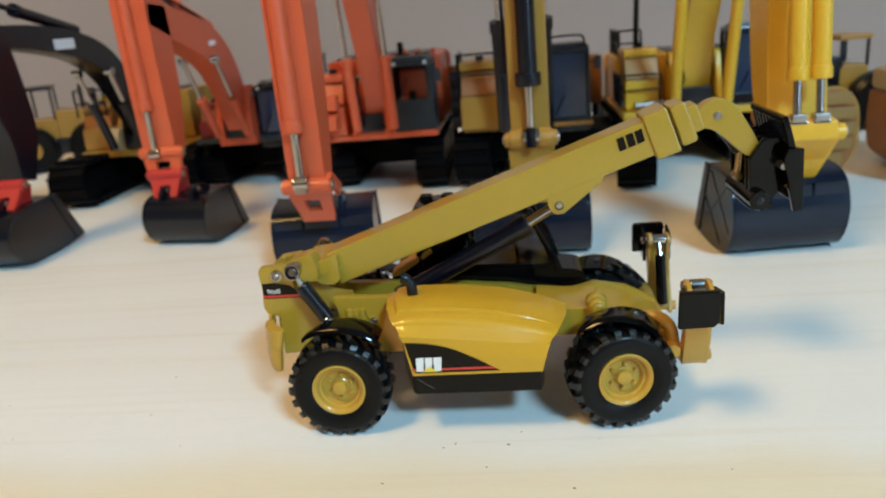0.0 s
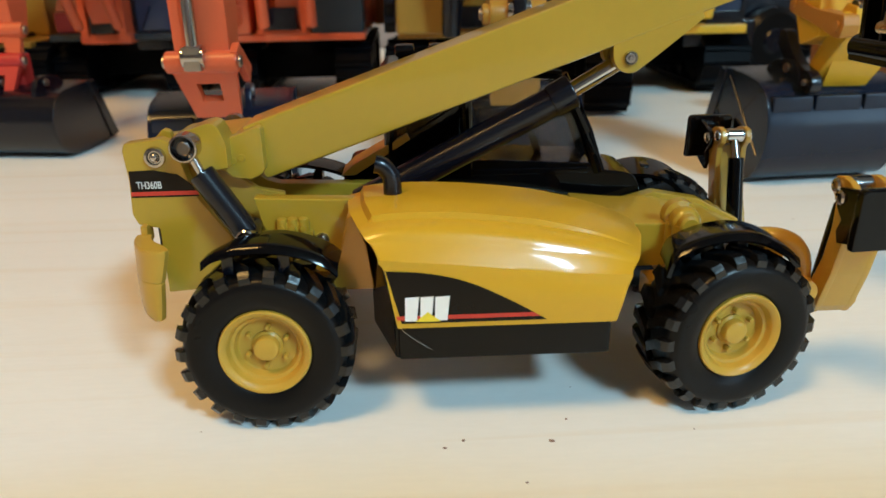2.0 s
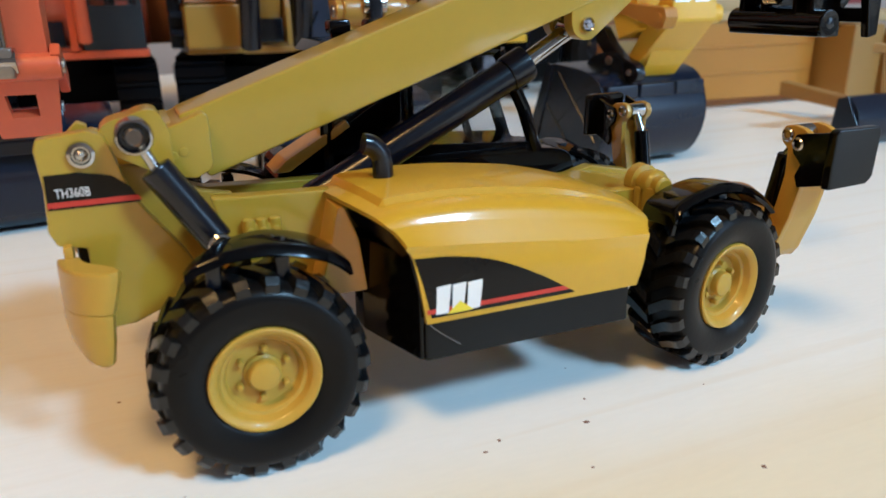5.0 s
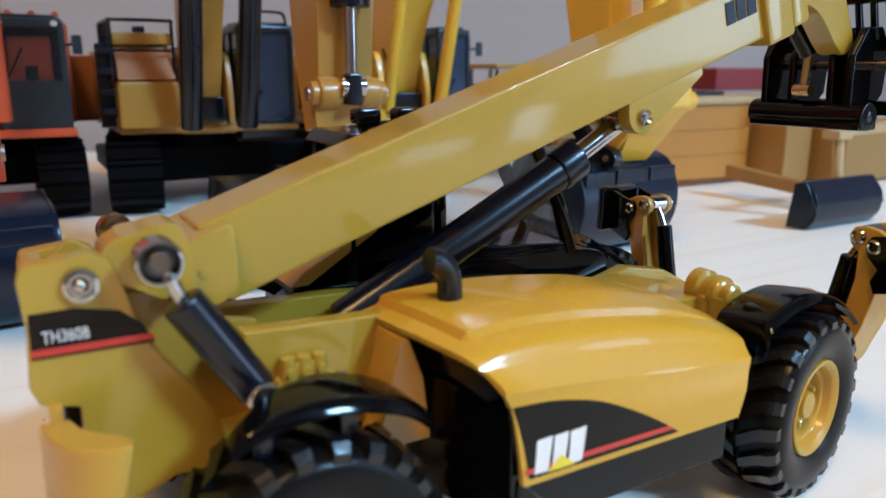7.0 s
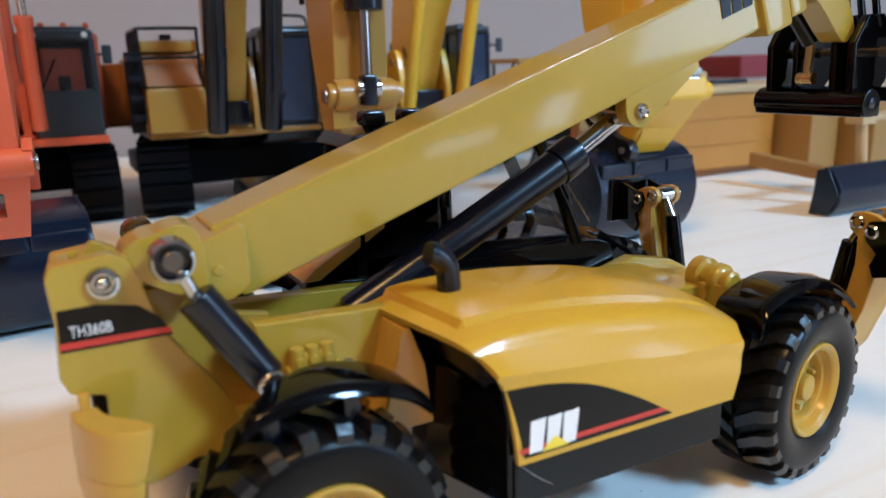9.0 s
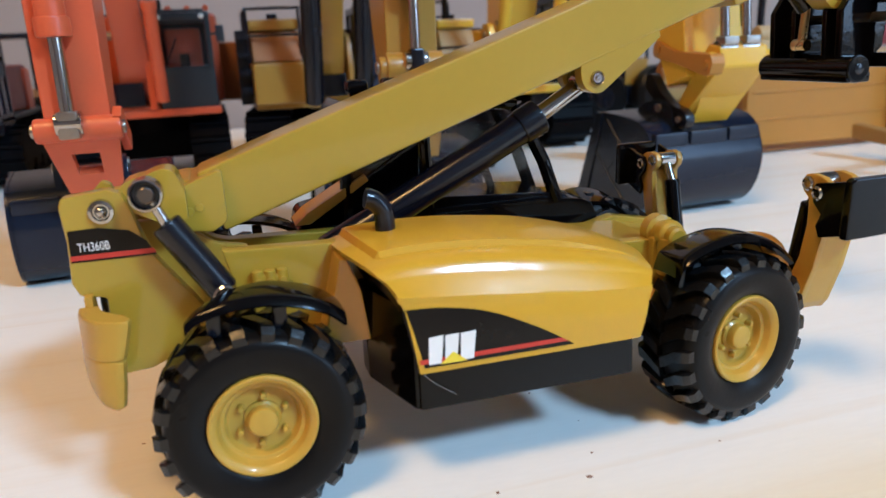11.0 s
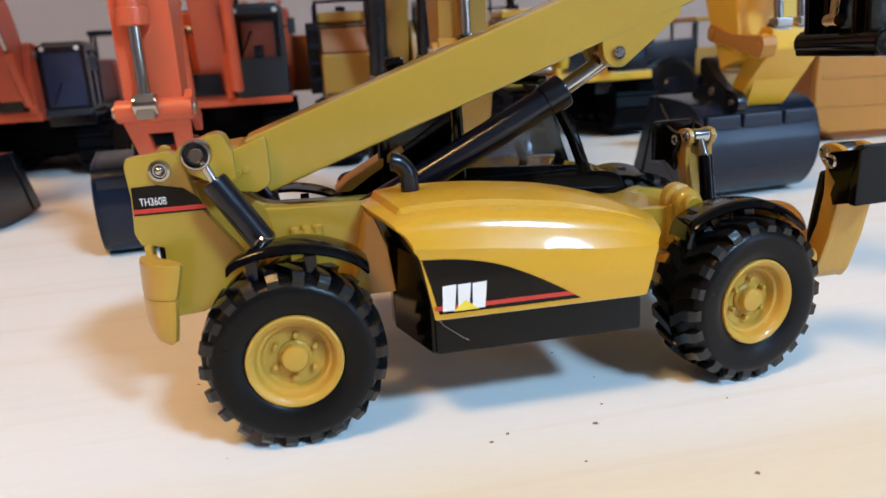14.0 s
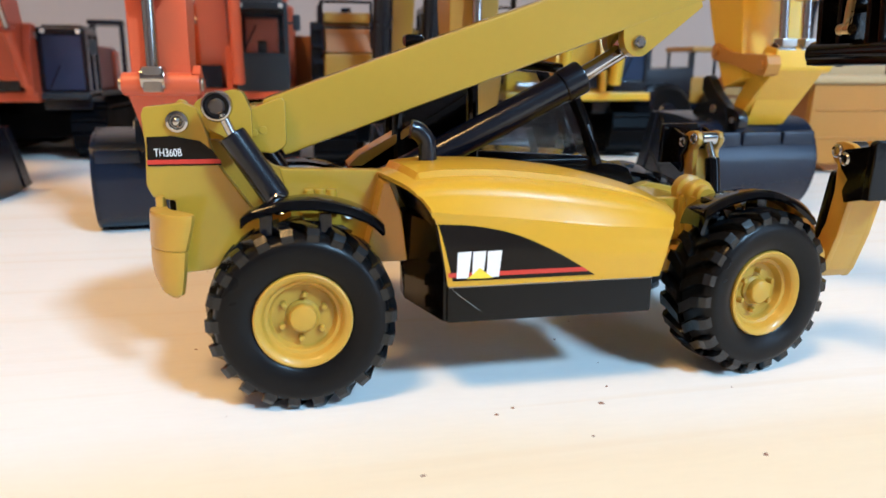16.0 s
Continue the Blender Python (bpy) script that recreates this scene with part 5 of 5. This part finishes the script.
glazed_cab(put, 60.5, 83.0, 246, 272, 27, 71, SATIN, BLUEPANE, SATIN, 35, False, True)
boom_foot(put, 39.5, 58.5, 2, 246, 32.6, 60, AMBER, 2.2)
limb(put, "boom", [(262, 42), (256, 76), (240, 112), (210, 158), (180, 178), (142, 176), (114, 164)], (8, 13, 17, 17, 13, 9, 6), 42.6, 55.4, AMBER)
for x in (38.6, 59.0):
    ram(put, "boom_cylinder", (x, 232, 33), (x, 206, 124), 4.0, SATIN, 0.58, None, 0.4)
limb(put, "stick", [(124, 176), (121, 150), (120, 100), (119, 66), (116, 40)], (7, 11, 11, 9, 5), 42.2, 55.8, AMBER, "amber stick hanging down to the bucket")
ram(put, "bucket_cylinder", (49.0, 106.5, 140), (49.0, 107.5, 50), 3.3, SATIN, 0.80, None, 0.42, 1.35)
put("rod_clevis", box(mesh(), 47.2, 50.8, 105.0, 109.0, 46.0, 53.0, 0.7), SATIN)
window_link(put, 40.6, 57.4, 42.5, 55.0, 110, 48.6, 113, 25, AMBER, False)
put("pin_sleeve", rod(mesh(), (41.5, 110, 48.6), (46.6, 110, 48.6), 3.6, seg=22, bevel=0.7), AMBER)
put("pin_sleeve", rod(mesh(), (51.4, 110, 48.6), (56.5, 110, 48.6), 3.6, seg=22, bevel=0.7), AMBER)
bucket(ob, -2.5, -158, 0.0, (44, 27, 30), 0, GREY, 8.6)
hoses(put, 41, [(132, 150), (134, 120), (131, 92), (127, 70)])

# bright yellow excavator
ob, put = machine("bright yellow excavator model with twin cylinders and grey bucket", 138, 304)
undercarriage(ob, put, ((108, 270, 0), (170, 262, 0)), 116, 22, 25, 138, 304)
put("deck", box(mesh(), 101, 175, 256, 352, 29, 33, 0.8), BRIGHT)
rear_body(put, 102, 174, 292, 344, 33.1, 60, BRIGHT, BRIGHT, (1, 1), False)
put("side_skirt", box(mesh(), 150, 184, 268, 330, 22, 34, 1.0), SATIN)
put("pipe", rod(mesh(), (108, 262, 36.0), (136, 262, 36.0), 1.9, seg=16, bevel=0.3), STEEL)
stepped_tank(put, 103, 122, 264, 291, 33.1, 65, BRIGHT, AMBER)
handrail(put, 100.5, 121, 262, 290, 36, 52, SATIN, 5)
handrail(put, 104, 116, 292, 330, 60, 74, SATIN, 4)
put("mast", rod(mesh(), (112, 286, 60), (113, 286, 96), 1.5, seg=12), SATIN)
glazed_cab(put, 157, 174.5, 259, 284, 33, 72.5, SATIN, BLUEPANE, SATIN, 39, False)
boom_foot(put, 126, 152, 2, 256, 33.1, 62, BRIGHT, 3.0)
limb(put, "boom", [(272, 42), (264, 76), (246, 112), (214, 156), (184, 172), (150, 168), (126, 156)], (8, 13, 18, 18, 13, 9, 6), 131.5, 147, BRIGHT)
for x in (126.4, 152.8):
    ram(put, "boom_cylinder", (x, 250, 37), (x, 220, 140), 2.9, BRIGHT, 0.72)
limb(put, "stick", [(134, 168), (128, 140), (124, 100), (120, 66), (112, 40)], (7, 12, 11, 9, 5), 128.0, 147.5, BRIGHT, "bright yellow stick hanging down to the bucket")
for x in (134.3, 141.3):
    ram(put, "bucket_cylinder", (x, 108, 146), (x, 99, 49), 3.0, BRIGHT, 0.85, None, 0.42, 1.16)
    put("rod_clevis", box(mesh(), x - 2.4, x + 2.4, 96.0, 100.2, 49.9, 52.2, 0.5), STEEL)
window_link(put, 130.0, 148.6, 134.0, 146.0, 99.5, 45.6, 113, 28.5, BRIGHT, False)
put("link_block", prism(mesh(), [(96.4, 44.0), (96.8, 49.6), (102, 50.4), (104.5, 47.5), (117, 32), (113.4, 28.8)], 131.0, 146.6, 0.8, axes="yzx"), BRIGHT)
put("side_link", prism(mesh(), arc([(94.6, 45.2), (95.6, 47.6), (98.4, 47.9), (112, 48.8), (121, 51.6), (123.4, 49.6), (122.2, 46.8), (112, 45.2), (98.8, 42.2), (95.6, 42.6)], 3), 127.2, 131.4, 0.5, axes="yzx"), OCHRE)
for y, z in ((97.4, 45.0), (120.6, 49.2)):
    put("link_pin", rod(mesh(), (126.6, y, z), (132.0, y, z), 1.3, seg=16, bevel=0.3), OCHRE)
put("tipping_link", prism(mesh(), arc([(127.5, 41.4), (124.2, 42.0), (119.6, 37.6), (113.2, 33.6), (107.2, 32.0), (105.4, 28.8), (108.0, 26.6), (114.2, 29.0), (121.4, 32.8), (127.6, 37.6)], 3), 127.4, 130.4, 0.5, axes="yzx"), SATIN)
put("link_pin", rod(mesh(), (126.7, 109.2, 29.4), (131.0, 109.2, 29.4), 0.9, seg=14, bevel=0.2), STEEL)
bucket(ob, -2.0, -180, 0.0, (39, 31, 34), 5, GREY, 9.0, True, True)

# black-boomed excavator at the end of the row
ob, put = machine("amber excavator model with black boom and red coupler", -194, 320)
undercarriage(ob, put, ((-219, 252, 0), (-163, 280, 0)), 106, 22, 24, -194, 320)
put("deck", box(mesh(), -226, -160, 286, 372, 25, 29, 0.8), AMBER)
rear_body(put, -228, -166, 322, 362, 29, 60, AMBER, AMBER, (1, 1), False)
stepped_tank(put, -226, -206, 292, 321, 29, 56, AMBER, RUST)
put("air_filter", rod(mesh(), (-204, 286, 36), (-196, 286, 36), 7.0, seg=24, bevel=1.6), CREAM)
handrail(put, -227, -208, 294, 318, 50, 66, SATIN, 3)
boom_foot(put, -199, -180, 2, 284, 28, 50, AMBER, 3.0)
limb(put, "boom", [(298, 32), (284, 60), (264, 82), (238, 93), (206, 98), (172, 100)], (5, 8, 8, 7, 6, 5), -194, -182, SATIN)
part("decal_bar", box(mesh(), -181.98 + 194, -181.85 + 194, 214 - 320, 232 - 320, 92, 97, 0), WHITE, ob)
for x in (-197.6, -178.6):
    ram(put, "boom_cylinder", (x, 276, 32), (x, 254, 78), 2.6, SATIN, 0.6)
ram(put, "stick_cylinder", (-188, 246, 101), (-188, 168, 118), 2.8, SATIN, 0.62, SATIN)
limb(put, "stick", [(162, 120), (166, 98), (170, 70), (172, 56), (168, 36)], (6, 11, 12, 10, 5), -195.5, -180.5, SATIN, "black stick hanging down to the bucket")
window_link(put, -194, -181, -193, -182, 163, 35, 150, 20, COUPLER, True, "coupler")
put("coupler_body", prism(mesh(), [(152, 22), (162, 34), (172, 34), (168, 22)], -192, -183, 1.0, axes="yzx"), COUPLER, None, "red quick coupler")
bucket(ob, -1.0, -158, 0.0, (34, 27, 46), 0, SATIN, 8.0, False)

# tan bulldozer model with a ribbed bed at the end of the row, its blade towards the telehandler
dozer = thing("bulldozer_model", "tan bulldozer model with ribbed body and dark grey blade", "toy bulldozer", m=pose(0.208, 0.2, 0))
bed = part("bed", prism(mesh(), arc([(12, 38), (11.2, 22), (13, 10), (19, 4)], 4) + [(24, 0.4), (88, 0.4), (88, 38)], -3, 44, 0.8), RUST, dozer, "orange-brown curved bed")
part("front_panel", prism(mesh(), arc([(11, 38.2), (10.2, 22), (12, 9.4), (17, 4.2)], 4) + [(88, 3.4), (88, 38.2)], -6.4, -2.8, 0.9), OCHRE, bed, "smooth ochre front panel")
for z in (15, 27):
    part("rib", box(mesh(), 13, 87, -6.9, -6.2, z, z + 0.9, 0.3), OCHRE, bed)
part("top_rail", box(mesh(), 8, 90, -7.8, 8, 38.4, 42.2, 1.2), CREAM, bed, "cream top plate")
plate = part("side_wear_plate", prism(mesh(), arc([(-36, 40), (-32, 46), (-24, 46), (-18, 40), (-16.5, 30), (-18, 18), (-24, 11), (-33, 12), (-36, 20)], 4), -12, -7.6, 0.8), RUST, dozer, "tan curved plate with horizontal ribs")
for z, x0, x1 in ((14, -33.5, -22.5), (20.6, -35.8, -19), (27.2, -35.8, -17.4), (33.8, -35.8, -17.8), (40.4, -34.8, -20)):
    part("plate_rib", box(mesh(), x0, x1, -13.4, -11.8, z, z + 5.2, 0.6), TAN, plate)
part("plate_rim", tube(mesh(), arc([(-32, -10, 46.4), (-24, -10, 46.6), (-17.6, -10, 40.6), (-16, -10, 30), (-17.6, -10, 17.6), (-24, -10, 10.4)], 4), 1.1, 8), AMBER, plate)
part("bonnet", box(mesh(), 12, 60, 10, 44, 38.2, 49, 2.4), CREAM, dozer)
part("platform", box(mesh(), 62, 86, 9, 40, 38.2, 44, 0.8), SATIN, dozer)
for x in (14, 32):
    part("air_filter", rod(mesh(), (x, 18, 51), (x + 13, 18, 51), 4.2, seg=24, bevel=1.2), CREAM, dozer)
for x in (20, 34, 46):
    part("exhaust", tube(mesh(), arc([(x, 32, 48), (x, 32, 68), (x + 3, 32, 80)], 4), 1.8, 10), SATIN, dozer)
part("side_tank", box(mesh(), 92, 112, -24, 50, 1, 36, 1.5), TAN, dozer)
part("side_tank", box(mesh(), 118, 164, -38, 50, 1, 31, 1.5), TAN, dozer)
part("fender_plate", box(mesh(), 88, 164, -18, 62, 36.4, 41, 1.0), CREAM, dozer)
part("canopy", box(mesh(), 150, 222, 70, 120, 42, 56, 2.0), MAROON, dozer, "dark red box behind")
bm = mesh()
blade = arc([(-94, 17.0), (-98, 12.5), (-99, 8.0), (-98, 3.5), (-95, 0.2)], 4)
prism(bm, blade + [(y + 2.2, z) for y, z in blade[::-1]], 8, 46, 0.3, axes="yzx")
for x in (8, 46):
    prism(bm, [(-94, 17.0), (-90, 16.0), (-88, 0.4), (-95, 0.4), (-99, 8)], x - 0.8, x + 0.8, 0.2, axes="yzx")
part("blade", bm, GREY, dozer, "dark grey curved blade")
bm = mesh()
rod(bm, (32, -90, 10), (32, -88, 31), 2.0, seg=16)
box(bm, 28, 36, -91, -84, 30, 33, 0.4)
part("blade_strut", bm, CREAM, dozer)
part("push_arm", prism(mesh(), [(-90, 4), (-88, 8), (-30, 14), (-30, 8)], 44, 50, 0.5, axes="yzx"), TAN, dozer)
part("push_arm", prism(mesh(), [(32, 31), (36, 33), (80, 37), (80, 32)], -90, -86, 0.5, axes="xzy"), CREAM, dozer)

# more machines along the wall, partly hidden
def wheel_loader(m, paint, label, hood_paint=None, roof=65):
    ob = thing("loader_model", label, "toy loader", "machines along the wall", m)
    part("frame", box(mesh(), -34, 34, -16, 16, 12, 24, 1.5), SATIN, ob)
    hood = part("engine_hood", prism(mesh(), [(-36, 24), (-36, 40), (-30, 44), (2, 46), (2, 24)], -14, 14, 1.2), hood_paint or paint, ob)
    cabin = part("cab", box(mesh(), 2, 20, -13, 13, 24, 40, 1.0), paint, ob)
    part("roof", box(mesh(), 1, 21, -14, 14, roof - 3, roof, 0.8), paint if roof < 60 else SATIN, cabin)
    for x in (2.8, 19.2):
        for y in (-12.2, 12.2):
            part("post", box(mesh(), x - 0.8, x + 0.8, y - 0.8, y + 0.8, 39, roof - 2, 0.2), SATIN, cabin)
    part("exhaust", tube(mesh(), arc([(-18, 4, 44), (-18, 4, 60), (-20, 4, 64)], 4), 1.6, 10), SATIN, hood)
    part("air_intake", rod(mesh(), (-26, -6, 43), (-26, -6, 56), 2.6, seg=14, bevel=0.5), SATIN, hood)
    for x in (-22, 22):
        for y in (-20, 20):
            w = part("wheel", lathe(mesh(), [(0, -5), (9, -5), (15, -6), (18, -3), (18, 3), (15, 6), (9, 5), (0, 5)], (x, y, 18), "y", 30), RUBBER, ob)
            part("hub", lathe(mesh(), [(0, -6), (6, -6), (8, -4), (8, 4), (6, 6), (0, 6)], (x, y, 18), "y", 20), hood_paint or paint, w)
    for y in (-9, 9):
        part("lift_arm", prism(mesh(), [(10, 30), (14, 38), (48, 26), (52, 14), (46, 14), (42, 22)], y - 2, y + 2, 0.5), paint, ob)
    bm = mesh()
    prism(bm, arc([(50, 26), (47, 14), (52, 2), (70, 1)], 4) + [(69, 3), (54, 5), (50, 14), (53, 26)], -22, 22, 0.3)
    part("bucket", bm, TRACK, ob)
    return ob


wheel_loader(pose(-0.118, 0.415, 0, 0, 0, 8), RUST, "brown and black wheel loader model by the wall", SATIN, 71)
wheel_loader(pose(0.240, 0.352, 0, 0, 0, 8), AMBER, "amber wheel loader model with a black engine hood", SATIN, 58)
wheel_loader(pose(-0.318, 0.420, 0, 0, 0, 205), AMBER, "amber wheel loader model at the row's end")

# dust and crumbs on the table
rng = random.Random(7)
spots = [(38.7, -5.6, 0.55), (26.6, -4.7, 0.4), (24.0, -6.2, 0.35), (34.0, -14.0, 0.3), (12.0, -19.0, 0.35), (52.0, -22.0, 0.4)]
spots += [(rng.uniform(-120, 160), rng.uniform(-60, 90), rng.uniform(0.12, 0.3)) for k in range(45)]
bm = mesh()
for x, y, r in spots:
    a = rng.uniform(0, 6.28)
    vs = [bm.verts.new((x + r * rng.uniform(0.5, 1.2) * math.cos(a + k * 1.05), y + r * rng.uniform(0.4, 1.0) * math.sin(a + k * 1.05), 0.02)) for k in range(6)]
    tip = bm.verts.new((x, y, r * 0.55))
    for k in range(6):
        bm.faces.new((vs[k], vs[(k + 1) % 6], tip))
dust = solid("dust", bm, DIRT, "dark crumbs and dust specks on the table", "dust", kind="stuff")
